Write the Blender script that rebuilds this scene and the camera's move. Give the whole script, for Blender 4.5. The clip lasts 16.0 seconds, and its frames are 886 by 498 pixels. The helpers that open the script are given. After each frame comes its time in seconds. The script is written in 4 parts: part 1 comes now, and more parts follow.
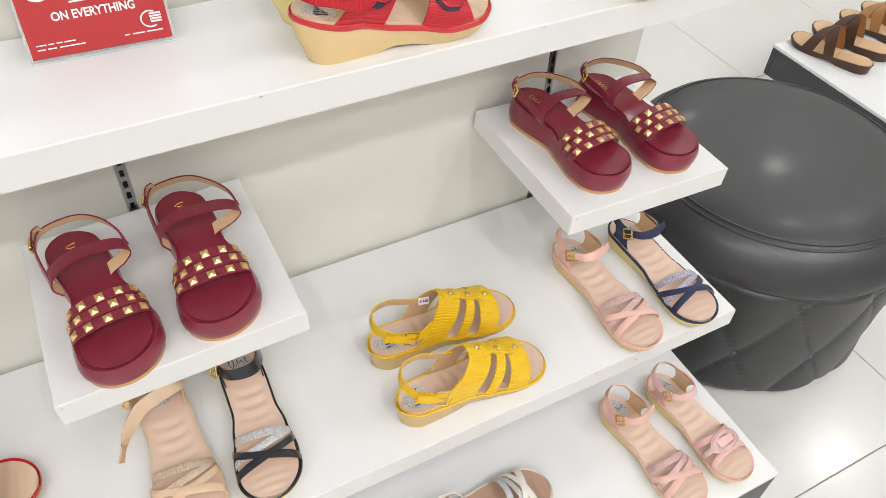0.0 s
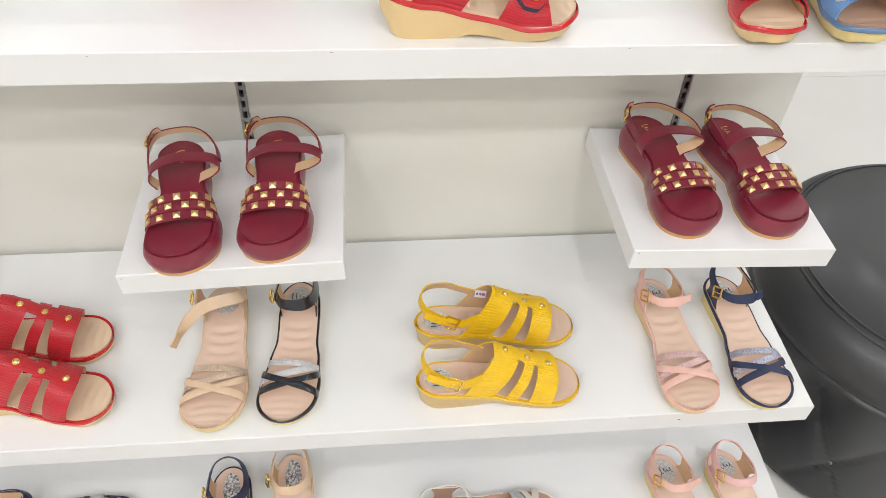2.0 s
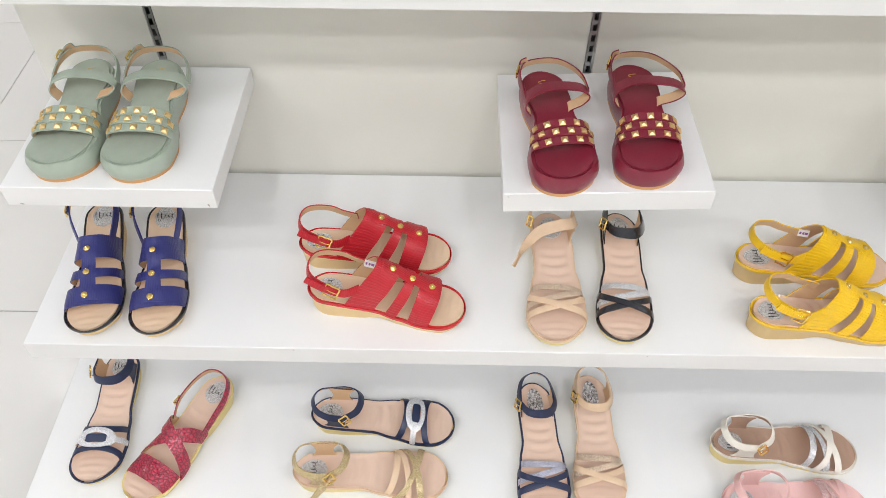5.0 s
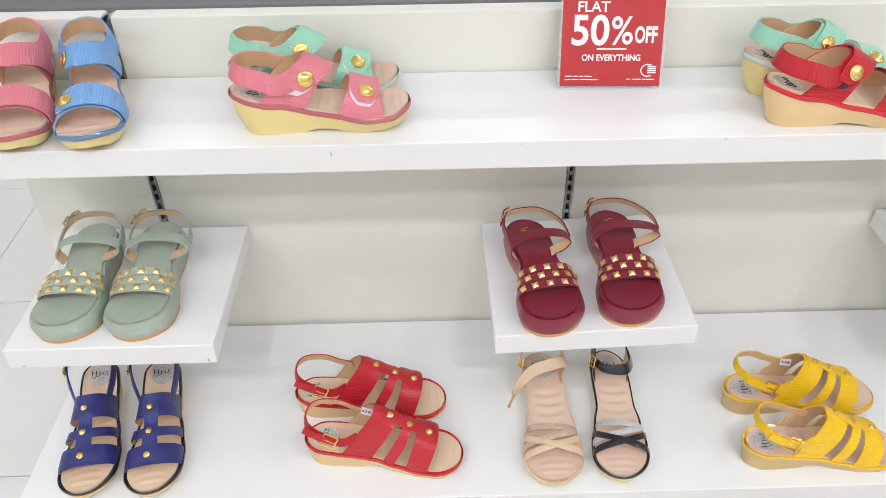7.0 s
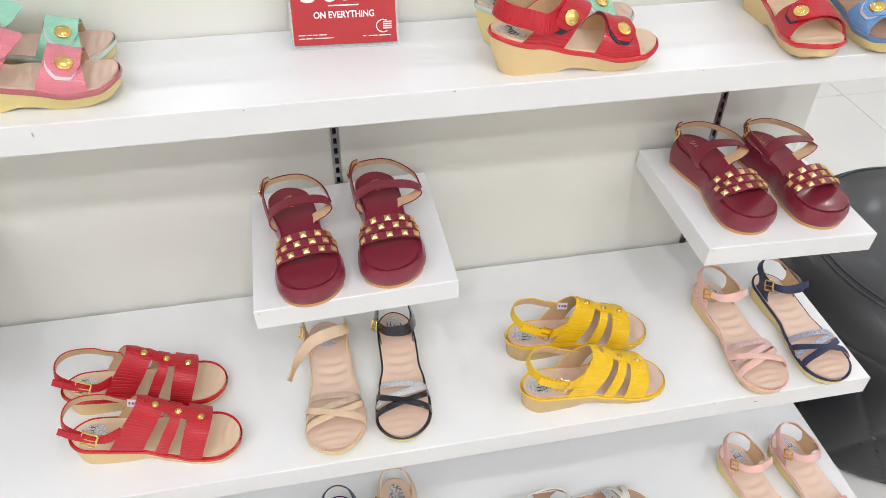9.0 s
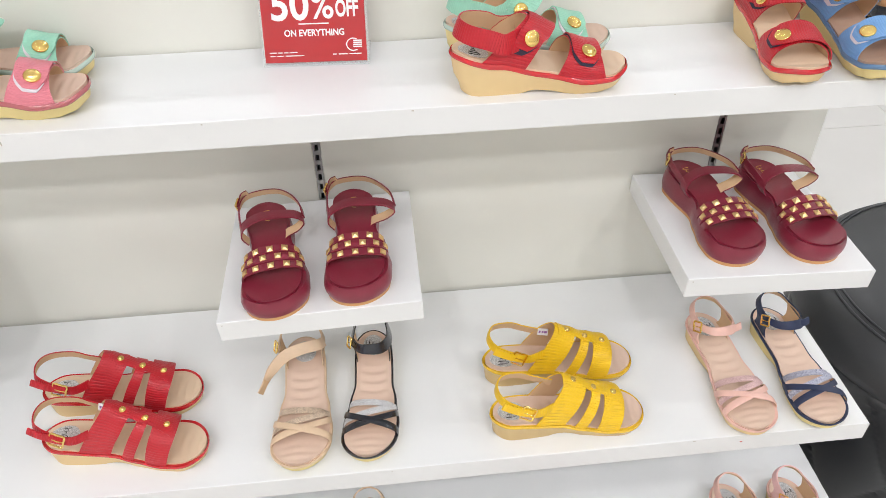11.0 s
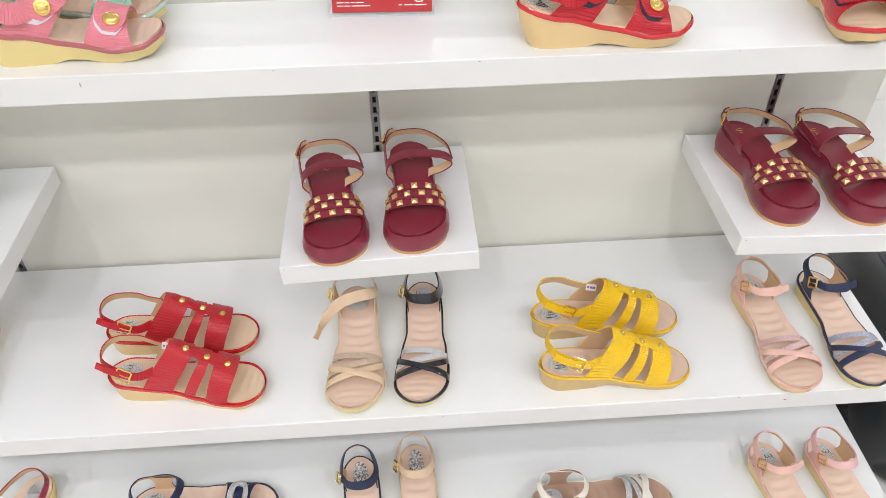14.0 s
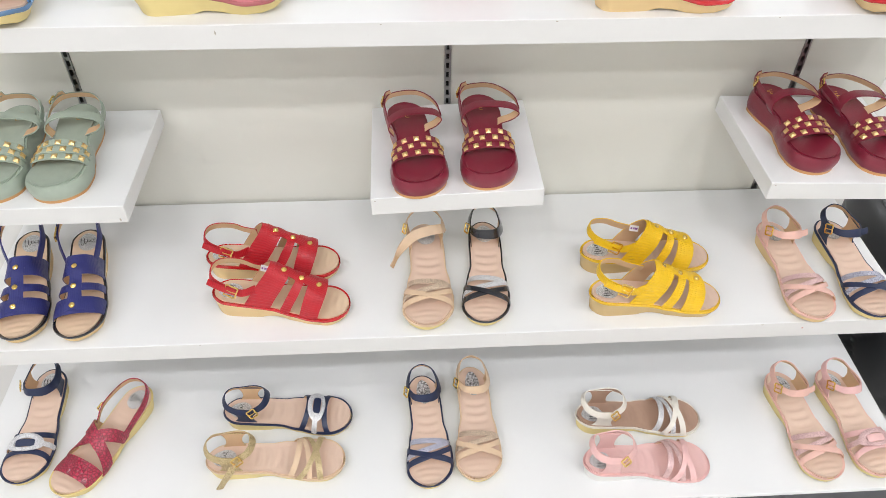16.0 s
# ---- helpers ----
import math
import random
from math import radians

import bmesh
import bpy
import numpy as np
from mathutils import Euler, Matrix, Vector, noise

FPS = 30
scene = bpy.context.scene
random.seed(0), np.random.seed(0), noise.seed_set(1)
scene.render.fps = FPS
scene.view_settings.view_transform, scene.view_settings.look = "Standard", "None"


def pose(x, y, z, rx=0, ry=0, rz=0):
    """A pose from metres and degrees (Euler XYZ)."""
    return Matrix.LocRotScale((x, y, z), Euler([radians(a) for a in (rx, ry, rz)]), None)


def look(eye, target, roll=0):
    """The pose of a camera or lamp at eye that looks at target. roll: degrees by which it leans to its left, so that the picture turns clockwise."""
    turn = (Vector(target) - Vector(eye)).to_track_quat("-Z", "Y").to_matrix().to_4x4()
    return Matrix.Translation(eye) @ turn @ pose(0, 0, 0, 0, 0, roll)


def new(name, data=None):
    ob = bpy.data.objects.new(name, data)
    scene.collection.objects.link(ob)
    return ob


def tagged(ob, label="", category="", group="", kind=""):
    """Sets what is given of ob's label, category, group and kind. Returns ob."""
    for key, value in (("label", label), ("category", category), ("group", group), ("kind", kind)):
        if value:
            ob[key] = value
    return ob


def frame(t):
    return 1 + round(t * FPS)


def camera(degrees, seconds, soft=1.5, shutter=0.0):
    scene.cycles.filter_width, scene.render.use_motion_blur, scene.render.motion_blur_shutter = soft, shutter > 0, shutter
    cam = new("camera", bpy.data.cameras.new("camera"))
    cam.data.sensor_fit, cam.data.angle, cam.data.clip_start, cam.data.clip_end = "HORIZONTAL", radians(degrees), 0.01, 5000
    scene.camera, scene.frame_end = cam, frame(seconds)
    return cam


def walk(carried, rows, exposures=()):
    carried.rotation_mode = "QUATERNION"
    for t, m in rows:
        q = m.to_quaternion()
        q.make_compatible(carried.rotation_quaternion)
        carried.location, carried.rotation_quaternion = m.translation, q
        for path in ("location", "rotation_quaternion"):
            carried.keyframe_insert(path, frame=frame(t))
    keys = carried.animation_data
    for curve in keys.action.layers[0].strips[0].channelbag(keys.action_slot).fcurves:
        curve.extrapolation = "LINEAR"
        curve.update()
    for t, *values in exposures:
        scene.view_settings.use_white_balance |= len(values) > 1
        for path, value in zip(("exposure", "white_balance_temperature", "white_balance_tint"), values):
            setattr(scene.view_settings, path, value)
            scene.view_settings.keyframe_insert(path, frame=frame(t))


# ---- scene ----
cam = camera(60.6, 16.0, soft=0.8)
PATH = [
    (0, (0.143, -0.881, 1.441), (0.84, 0.324, 0.005), 3.4),
    (0.1, (0.154, -0.88, 1.445), (0.8, 0.391, 0.043), 3.7),
    (0.2, (0.18, -0.882, 1.453), (0.764, 0.434, 0.066), 4.0),
    (0.3, (0.209, -0.884, 1.46), (0.737, 0.467, 0.082), 4.2),
    (0.4, (0.235, -0.887, 1.46), (0.735, 0.491, 0.097), 4.6),
    (0.5, (0.266, -0.895, 1.465), (0.732, 0.502, 0.112), 4.9),
    (1, (0.364, -0.94, 1.476), (0.662, 0.522, 0.144), 4.0),
    (1.5, (0.36, -0.962, 1.46), (0.577, 0.488, 0.1), 3.2),
    (1.8, (0.355, -0.982, 1.451), (0.531, 0.438, 0.053), 2.7),
    (1.9, (0.346, -0.991, 1.445), (0.525, 0.421, 0.039), 2.9),
    (2, (0.342, -0.991, 1.443), (0.516, 0.401, 0.017), 3.0),
    (2.5, (0.34, -1.008, 1.423), (0.485, 0.312, -0.072), 3.0),
    (3, (0.346, -1.02, 1.412), (0.451, 0.253, -0.127), 2.7),
    (3.5, (0.281, -1.033, 1.418), (0.337, 0.218, -0.142), 1.9),
    (4, (0.085, -1.052, 1.428), (0.091, 0.201, -0.131), 0.9),
    (4.2, (0.003, -1.052, 1.43), (-0.008, 0.2, -0.129), 0.6),
    (6.3, (-0.104, -1.066, 1.489), (-0.116, 0.45, 0.184), 0.1),
    (6.5, (-0.099, -1.073, 1.488), (-0.109, 0.468, 0.214), -0.2),
    (7, (-0.095, -1.079, 1.487), (-0.06, 0.489, 0.246), -0.6),
    (7.5, (-0.076, -1.083, 1.487), (0.048, 0.476, 0.241), -0.5),
    (8, (-0.03, -1.082, 1.482), (0.176, 0.45, 0.212), -0.4),
    (8.5, (0.044, -1.084, 1.478), (0.318, 0.416, 0.184), 0.2),
    (9, (0.103, -1.077, 1.471), (0.419, 0.4, 0.16), 1.2),
    (9.2, (0.124, -1.077, 1.482), (0.448, 0.397, 0.17), 1.4),
    (11.3, (0.256, -1.091, 1.465), (0.388, 0.448, 0.194), -1.0),
    (11.5, (0.236, -1.078, 1.474), (0.374, 0.444, 0.184), -0.6),
    (12, (0.233, -1.083, 1.473), (0.341, 0.437, 0.179), -0.8),
    (12.5, (0.229, -1.092, 1.468), (0.316, 0.425, 0.169), -1.0),
    (13, (0.227, -1.102, 1.456), (0.293, 0.417, 0.157), -1.4),
    (13.5, (0.223, -1.107, 1.455), (0.299, 0.399, 0.141), -1.0),
    (14, (0.193, -1.121, 1.461), (0.282, 0.366, 0.127), -0.7),
    (14.5, (0.12, -1.159, 1.477), (0.238, 0.313, 0.128), 0.1),
    (15, (0.077, -1.224, 1.477), (0.209, 0.231, 0.112), 0.9),
    (15.5, (0.062, -1.274, 1.508), (0.184, 0.172, 0.132), 1.1),
    (16, (0.056, -1.289, 1.523), (0.154, 0.159, 0.146), 0.9),
]
# the clip's camera turns a little cooler after the first seconds
TINTS = [(0, 0.0, 6500, 10.0), (3.5, 0.0, 6500, 10.0), (6.3, 0.0, 6250, 11.5), (8, 0.0, 6270, 11.0), (9.2, 0.0, 6300, 10.8), (11.5, 0.0, 6340, 10.5), (16, 0.0, 6350, 10.5)]
walk(cam, [(t, look(eye, target, roll)) for t, eye, target, roll in PATH], TINTS)


# ---- light ----
world = bpy.data.worlds.new("shop_world")
scene.world = world
world.use_nodes = True
world.node_tree.nodes["Background"].inputs[0].default_value = (1.0, 0.98, 0.95, 1)
world.node_tree.nodes["Background"].inputs[1].default_value = 0.25
# rows of small ceiling lights across the shop: y and watts
LAMP_ROWS = ((-2.88, 7.8), (-2.2, 9.8), (-1.5, 2.6), (1.7, 2.2), (3.4, 8.2))
LAMPS = [(x, y, w) for y, w in LAMP_ROWS for x in (-2.75, -1.65, -0.55, 0.55, 1.65, 2.75)]
# unseen extra lights, added to brighten the pouf lid and the side floors
LAMPS += [(2.75, 0.1, 5.0), (3.9, 0.1, 7.0), (-2.75, 0.1, 4.5), (4.4, 1.7, 9.0), (4.4, 3.4, 9.0)]
LAMP_SIZE = 0.17


# ---- material tools ----
def mat(name, colour, rough=0.5, metal=0.0, coat=0.0, spec=0.5, grain=0.0, grain_scale=400.0, mottle=0.06, mottle_scale=25.0,
        ribs=0.0, rib_scale=300.0, rib_axis=0, rough_var=0.08):
    """A surface with colour mottling, fine grain relief and, if asked, stitched ribs across one axis."""
    m = bpy.data.materials.new(name)
    m.use_nodes = True
    nt = m.node_tree
    b = nt.nodes["Principled BSDF"]
    b.inputs["Metallic"].default_value = metal
    b.inputs["Specular IOR Level"].default_value = spec
    b.inputs["Coat Weight"].default_value = coat
    b.inputs["Coat Roughness"].default_value = 0.12
    tc = nt.nodes.new("ShaderNodeTexCoord")
    n1 = nt.nodes.new("ShaderNodeTexNoise")
    n1.inputs["Scale"].default_value = mottle_scale
    n1.inputs["Detail"].default_value = 5
    nt.links.new(tc.outputs["Object"], n1.inputs["Vector"])
    mix = nt.nodes.new("ShaderNodeMix")
    mix.data_type = "RGBA"
    c = Vector(colour)
    mix.inputs["A"].default_value = (*(c * (1 - mottle)), 1)
    mix.inputs["B"].default_value = (*[min(1, v) for v in c * (1 + mottle)], 1)
    nt.links.new(n1.outputs["Fac"], mix.inputs["Factor"])
    nt.links.new(mix.outputs["Result"], b.inputs["Base Color"])
    mr = nt.nodes.new("ShaderNodeMapRange")
    mr.inputs["To Min"].default_value = max(0.02, rough - rough_var)
    mr.inputs["To Max"].default_value = min(1, rough + rough_var)
    nt.links.new(n1.outputs["Fac"], mr.inputs["Value"])
    nt.links.new(mr.outputs["Result"], b.inputs["Roughness"])
    last = None
    if grain:
        n2 = nt.nodes.new("ShaderNodeTexNoise")
        n2.inputs["Scale"].default_value = grain_scale
        n2.inputs["Detail"].default_value = 3
        nt.links.new(tc.outputs["Object"], n2.inputs["Vector"])
        bp = nt.nodes.new("ShaderNodeBump")
        bp.inputs["Strength"].default_value = grain
        bp.inputs["Distance"].default_value = 0.001
        nt.links.new(n2.outputs["Fac"], bp.inputs["Height"])
        last = bp
    if ribs:
        w = nt.nodes.new("ShaderNodeTexWave")
        w.bands_direction = "XYZ"[rib_axis]
        w.inputs["Scale"].default_value = rib_scale
        w.inputs["Distortion"].default_value = 0.35
        w.inputs["Detail"].default_value = 1.5
        w.inputs["Detail Scale"].default_value = 0.35
        nt.links.new(tc.outputs["UV"], w.inputs["Vector"])
        bp2 = nt.nodes.new("ShaderNodeBump")
        bp2.inputs["Strength"].default_value = ribs
        bp2.inputs["Distance"].default_value = 0.0015
        flat = nt.nodes.new("ShaderNodeMapRange")
        flat.inputs["From Min"].default_value = 0.03
        flat.inputs["From Max"].default_value = 0.42
        nt.links.new(w.outputs["Fac"], flat.inputs["Value"])
        nt.links.new(flat.outputs["Result"], bp2.inputs["Height"])
        if last:
            nt.links.new(last.outputs["Normal"], bp2.inputs["Normal"])
        last = bp2
    if last:
        nt.links.new(last.outputs["Normal"], b.inputs["Normal"])
    return m


def emitter(name, colour, strength):
    m = bpy.data.materials.new(name)
    m.use_nodes = True
    b = m.node_tree.nodes["Principled BSDF"]
    b.inputs["Base Color"].default_value = (*colour, 1)
    b.inputs["Emission Color"].default_value = (*colour, 1)
    b.inputs["Emission Strength"].default_value = strength
    return m


def scuffed(name, colour, rough, scuff, amount=0.62):
    """Laminate with faint smudges and a few darker scuffs."""
    m = mat(name, colour, rough, grain=0.03, grain_scale=900, mottle=0.025, mottle_scale=6, coat=0.06, rough_var=0.1)
    nt = m.node_tree
    b = nt.nodes["Principled BSDF"]
    base = b.inputs["Base Color"].links[0].from_socket
    tc = nt.nodes.new("ShaderNodeTexCoord")
    n = nt.nodes.new("ShaderNodeTexNoise")
    n.inputs["Scale"].default_value = 38
    n.inputs["Detail"].default_value = 8
    n.inputs["Roughness"].default_value = 0.75
    nt.links.new(tc.outputs["Object"], n.inputs["Vector"])
    mr = nt.nodes.new("ShaderNodeMapRange")
    mr.inputs["From Min"].default_value = amount
    mr.inputs["From Max"].default_value = amount + 0.3
    nt.links.new(n.outputs["Fac"], mr.inputs["Value"])
    mix = nt.nodes.new("ShaderNodeMix")
    mix.data_type = "RGBA"
    mix.inputs["B"].default_value = (*scuff, 1)
    nt.links.new(mr.outputs["Result"], mix.inputs["Factor"])
    nt.links.new(base, mix.inputs["A"])
    nt.links.new(mix.outputs["Result"], b.inputs["Base Color"])
    return m


M_SHELF = scuffed("white_laminate", (0.82, 0.825, 0.825), 0.36, (0.66, 0.64, 0.6), 0.72)
M_PANEL = scuffed("ivory_panel", (0.765, 0.757, 0.69), 0.45, (0.62, 0.59, 0.53), 0.68)
# scuffed laminate, greyed to carry the shade of the upright shelf fronts
M_FRONT_SHADE = scuffed("shaded_front_laminate", (0.73, 0.725, 0.71), 0.42, (0.5, 0.47, 0.42), 0.66)
M_FASCIA = mat("charcoal_fascia", (0.05, 0.053, 0.06), 0.45, grain=0.15, grain_scale=300, mottle=0.25, mottle_scale=12)
M_STEEL = mat("brushed_steel", (0.42, 0.42, 0.42), 0.32, metal=1.0, grain=0.05, mottle=0.1)
M_BLACK = mat("black_plastic", (0.02, 0.02, 0.022), 0.4, grain=0.1)
M_TILE = mat("polished_tile", (0.76, 0.745, 0.715), 0.2, mottle=0.05, mottle_scale=3.5, rough_var=0.05, coat=0.1)
M_GROUT = mat("grout", (0.36, 0.345, 0.32), 0.8, grain=0.3)
M_WALL = mat("shop_wall_paint", (0.78, 0.77, 0.74), 0.7, grain=0.1, mottle=0.03, mottle_scale=2)
M_CEIL = mat("ceiling_paint", (0.82, 0.82, 0.81), 0.8, mottle=0.03)
M_GREYBOARD = mat("grey_board", (0.18, 0.185, 0.19), 0.5, mottle=0.12, mottle_scale=3)
M_DIFF = emitter("lamp_diffuser", (1.0, 0.985, 0.99), 8.0)


# ---- mesh tools ----
def mesh_object(name, bm, material, parent=None, smooth=False):
    me = bpy.data.meshes.new(name)
    bm.normal_update()
    bm.to_mesh(me)
    bm.free()
    for m in (material if isinstance(material, (list, tuple)) else (material,)):
        me.materials.append(m)
    if smooth:
        for p in me.polygons:
            p.use_smooth = True
        me.set_sharp_from_angle(angle=radians(48))
    ob = new(name, me)
    if parent is not None:
        ob.parent = parent
    return ob


def part(name, bm, material, parent, label="", smooth=False):
    ob = mesh_object(name, bm, material, parent, smooth)
    if label:
        ob["label"] = label
    return ob


def box(bm, x0, x1, y0, y1, z0, z1, bevel=0.0, segs=2):
    r = bmesh.ops.create_cube(bm, size=1.0)
    vs = r["verts"]
    for v in vs:
        v.co = Vector((x0 + (v.co.x + 0.5) * (x1 - x0), y0 + (v.co.y + 0.5) * (y1 - y0), z0 + (v.co.z + 0.5) * (z1 - z0)))
    if bevel:
        es = list({e for v in vs for e in v.link_edges})
        bmesh.ops.bevel(bm, geom=es, offset=bevel, segments=segs, profile=0.6, affect="EDGES")
    return bm


def boxed(*args, **kw):
    return box(bmesh.new(), *args, **kw)


def lathe(bm, profile, segs=40, centre=(0, 0, 0), axis_turn=None):
    """A solid of revolution round z; profile: (radius, height) from the bottom to the top, closed at both ends."""
    rings = []
    for r, z in profile:
        ring = []
        for i in range(segs):
            a = 2 * math.pi * i / segs
            p = Vector((r * math.cos(a), r * math.sin(a), z))
            if axis_turn is not None:
                p = axis_turn @ p
            ring.append(bm.verts.new(p + Vector(centre)))
        rings.append(ring)
    for a, b in zip(rings, rings[1:]):
        for i in range(segs):
            j = (i + 1) % segs
            bm.faces.new((a[i], a[j], b[j], b[i]))
    bm.faces.new(list(reversed(rings[0])))
    bm.faces.new(rings[-1])
    return bm


def empty(name, at=(0, 0, 0), turn=0.0):
    ob = new(name)
    ob.matrix_basis = pose(*at, 0, 0, turn)
    ob.empty_display_size = 0.05
    return ob


# ---- room ----
RX0, RX1, RY0, RY1, RZ = -4.2, 5.0, -3.6, 5.2, 3.2
floor = tagged(mesh_object("floor", boxed(RX0, RX1, RY0, RY1, -0.06, -0.004), M_GROUT), "pale polished floor of large square tiles with thin joints", "floor", kind="structure")
ceiling = tagged(mesh_object("ceiling", boxed(RX0, RX1, RY0, RY1, RZ, RZ + 0.1), M_CEIL), "plain white shop ceiling with square light panels", "ceiling", kind="structure")
for nm, a in (("wall_north", (RX0, RX1, RY1, RY1 + 0.12)), ("wall_south", (RX0, RX1, RY0 - 0.12, RY0)),
              ("wall_west", (RX0 - 0.12, RX0, RY0 - 0.12, RY1 + 0.12)), ("wall_east", (RX1, RX1 + 0.12, RY0 - 0.12, RY1 + 0.12))):
    tagged(mesh_object(nm, boxed(*a, -0.06, RZ + 0.1), M_WALL), "plain off-white painted shop wall", "wall", kind="structure")

for lx, ly, watts in LAMPS:
    lamp = tagged(empty("unseen_ceiling_light", (lx, ly, RZ)), "square white recessed ceiling light panel out of view, switched on", "ceiling light", "ceiling lights")
    fr = bmesh.new()
    h, o = LAMP_SIZE / 2 + 0.005, LAMP_SIZE / 2 + 0.03
    for q in ((-o, o, -o, -h), (-o, o, h, o), (-o, -h, -h, h), (h, o, -h, h)):
        box(fr, *q, -0.03, -0.001, 0.002, 1)
    part("frame", fr, M_CEIL, lamp)
    part("diffuser", boxed(-h + 0.001, h - 0.001, -h + 0.001, h - 0.001, -0.014, -0.006), M_DIFF, lamp, "glowing white diffuser")
    ld = bpy.data.lights.new("panel_glow", "AREA")
    ld.shape, ld.size, ld.size_y, ld.energy, ld.color = "SQUARE", LAMP_SIZE, LAMP_SIZE, watts, (1.0, 0.996, 1.0)
    lo = new("panel_glow", ld)
    lo.parent = lamp
    lo.matrix_basis = pose(0, 0, -0.02)


# ---- display gondola ----
TOP_Z, SMALL_Z, MID_Z, BASE_Z = 0.98, 0.70, 0.46, 0.20
GX0, GX1 = -0.765, 1.03
gondola = tagged(empty("display_gondola", (0, 0, 0)), "white shoe display gondola with ivory slotted back panel", "display unit")
UPRIGHTS = (-0.556, 0.147, 0.842)
# back panel in strips between the slotted uprights
xs = [GX0] + [u + s * 0.0065 for u in UPRIGHTS for s in (-1, 1)] + [GX1]
for i in range(0, len(xs), 2):
    part("back_panel", boxed(xs[i], xs[i + 1], 0.0, 0.03, BASE_Z, 1.074, bevel=0.0015, segs=1), M_PANEL, gondola)
part("panel_core", boxed(GX0 + 0.004, GX1 - 0.004, 0.031, 0.036, BASE_Z, 1.066), M_PANEL, gondola)
for u in UPRIGHTS:
    bm = bmesh.new()
    # a channel with punched slots: two side lips and rungs between the slots
    box(bm, u - 0.0062, u - 0.0032, -0.0005, 0.026, BASE_Z, 1.073)
    box(bm, u + 0.0032, u + 0.0062, -0.0005, 0.026, BASE_Z, 1.073)
    z = BASE_Z
    while z < 1.06:
        box(bm, u - 0.0031, u + 0.0031, 0.0015, 0.004, z, z + 0.0075)
        z += 0.0195
    up = part("upright", bm, M_STEEL, gondola, "slotted steel upright")
    part("slot_backing", boxed(u - 0.0031, u + 0.0031, 0.015, 0.02, BASE_Z, 1.07), M_BLACK, up)


def shelf(x0, x1, depth, z, thick, name, label, lean=0.0, gap=0.003):
    """A board on two brackets; lean tips it sideways, in degrees, right end down."""
    ob = tagged(empty(name, ((x0 + x1) / 2, -0.003, z)), label, "shelf", "gondola shelves")
    ob.matrix_basis = pose((x0 + x1) / 2, -0.003, z, 0, lean, 0)
    hw = (x1 - x0) / 2
    part("board", boxed(-hw, hw, -depth + 0.0042, 0.003 - gap, -thick, 0, bevel=0.001, segs=1), M_SHELF, ob)
    # thin front strip; its darker tone paints the shade on the shelf front
    part("shaded_front", boxed(-hw, hw, -depth + 0.003, -depth + 0.004, -thick, -0.0003, bevel=0.0004, segs=1), M_FRONT_SHADE, ob, "thin shelf front strip with shade in its colour")
    for s in (-1, 1):
        bm = bmesh.new()
        box(bm, s * (hw - 0.05) - 0.0015, s * (hw - 0.05) + 0.0015, -min(depth * 0.7, 0.25), -0.002, -thick - 0.014, -thick - 0.0005)
        part("bracket", bm, M_STEEL, ob)
    return ob


top_ob = shelf(-0.755, 1.012, 0.216, TOP_Z, 0.04, "top_shelf", "long white laminate shelf carrying wedge sandals and a sale sign")
mid_ob = shelf(-0.74, 1.006, 0.400, MID_Z, 0.038, "middle_shelf", "long white laminate shelf carrying a row of flat sandals", gap=0.006)
small_obs = []
# the small shelves hang a little crooked on their brackets
SMALL_LEAN = {"sage": (-0.715, -0.412, 0.699, 0.0, 0.296), "middle": (-0.002, 0.297, 0.698, -2.3, 0.287), "end": (0.696, 0.995, 0.6985, 2.3, 0.288)}
for key, lb in (("sage", "small white bracket shelf holding a sage green studded pair"), ("middle", "small white bracket shelf holding a burgundy studded pair"),
                ("end", "small white bracket shelf beside the pouf holding burgundy sandals")):
    x0, x1, z, lean, deep = SMALL_LEAN[key]
    small_obs.append(shelf(x0, x1, deep, z, 0.035, "small_shelf", lb, lean, 0.005))


def base_platform(name, x0, x1, y0, y1, label, top=0.20, drop=0.105):
    ob = tagged(empty(name, ((x0 + x1) / 2, (y0 + y1) / 2, 0)), label, "platform", "castor platforms")
    hx, hy = (x1 - x0) / 2, (y1 - y0) / 2
    part("deck", boxed(-hx, hx, -hy, hy, top - 0.01, top, bevel=0.001, segs=1), M_SHELF, ob, "white laminate deck")
    for a in ((-hx + 0.001, hx - 0.001, -hy + 0.001, -hy + 0.018), (-hx + 0.001, hx - 0.001, hy - 0.018, hy - 0.001),
              (-hx + 0.001, -hx + 0.018, -hy + 0.019, hy - 0.019), (hx - 0.018, hx - 0.001, -hy + 0.019, hy - 0.019)):
        part("fascia", boxed(*a, top - drop, top - 0.0105, bevel=0.001, segs=1), M_FASCIA, ob, "charcoal fascia board")
    for sx in (-1, 1):
        for sy in (-1, 1):
            cx, cy = sx * (hx - 0.07), sy * (hy - 0.07)
            bm = bmesh.new()
            box(bm, cx - 0.025, cx + 0.025, cy - 0.025, cy + 0.025, top - 0.03, top - 0.0105)
            box(bm, cx - 0.018, cx - 0.014, cy - 0.02, cy + 0.02, 0.03, top - 0.03)
            box(bm, cx + 0.014, cx + 0.018, cy - 0.02, cy + 0.02, 0.03, top - 0.03)
            c = part("castor", bm, M_BLACK, ob)
            w = lathe(bmesh.new(), [(0.012, -0.012), (0.032, -0.0115), (0.036, -0.006), (0.036, 0.006), (0.032, 0.0115), (0.012, 0.012)], 24, (cx, cy, 0.036), Matrix.Rotation(math.pi / 2, 3, "Y"))
            part("wheel", w, M_BLACK, c, smooth=False)
    return ob


M_CHIP = mat("chipped_edge", (0.45, 0.40, 0.33), 0.8, grain=0.3)
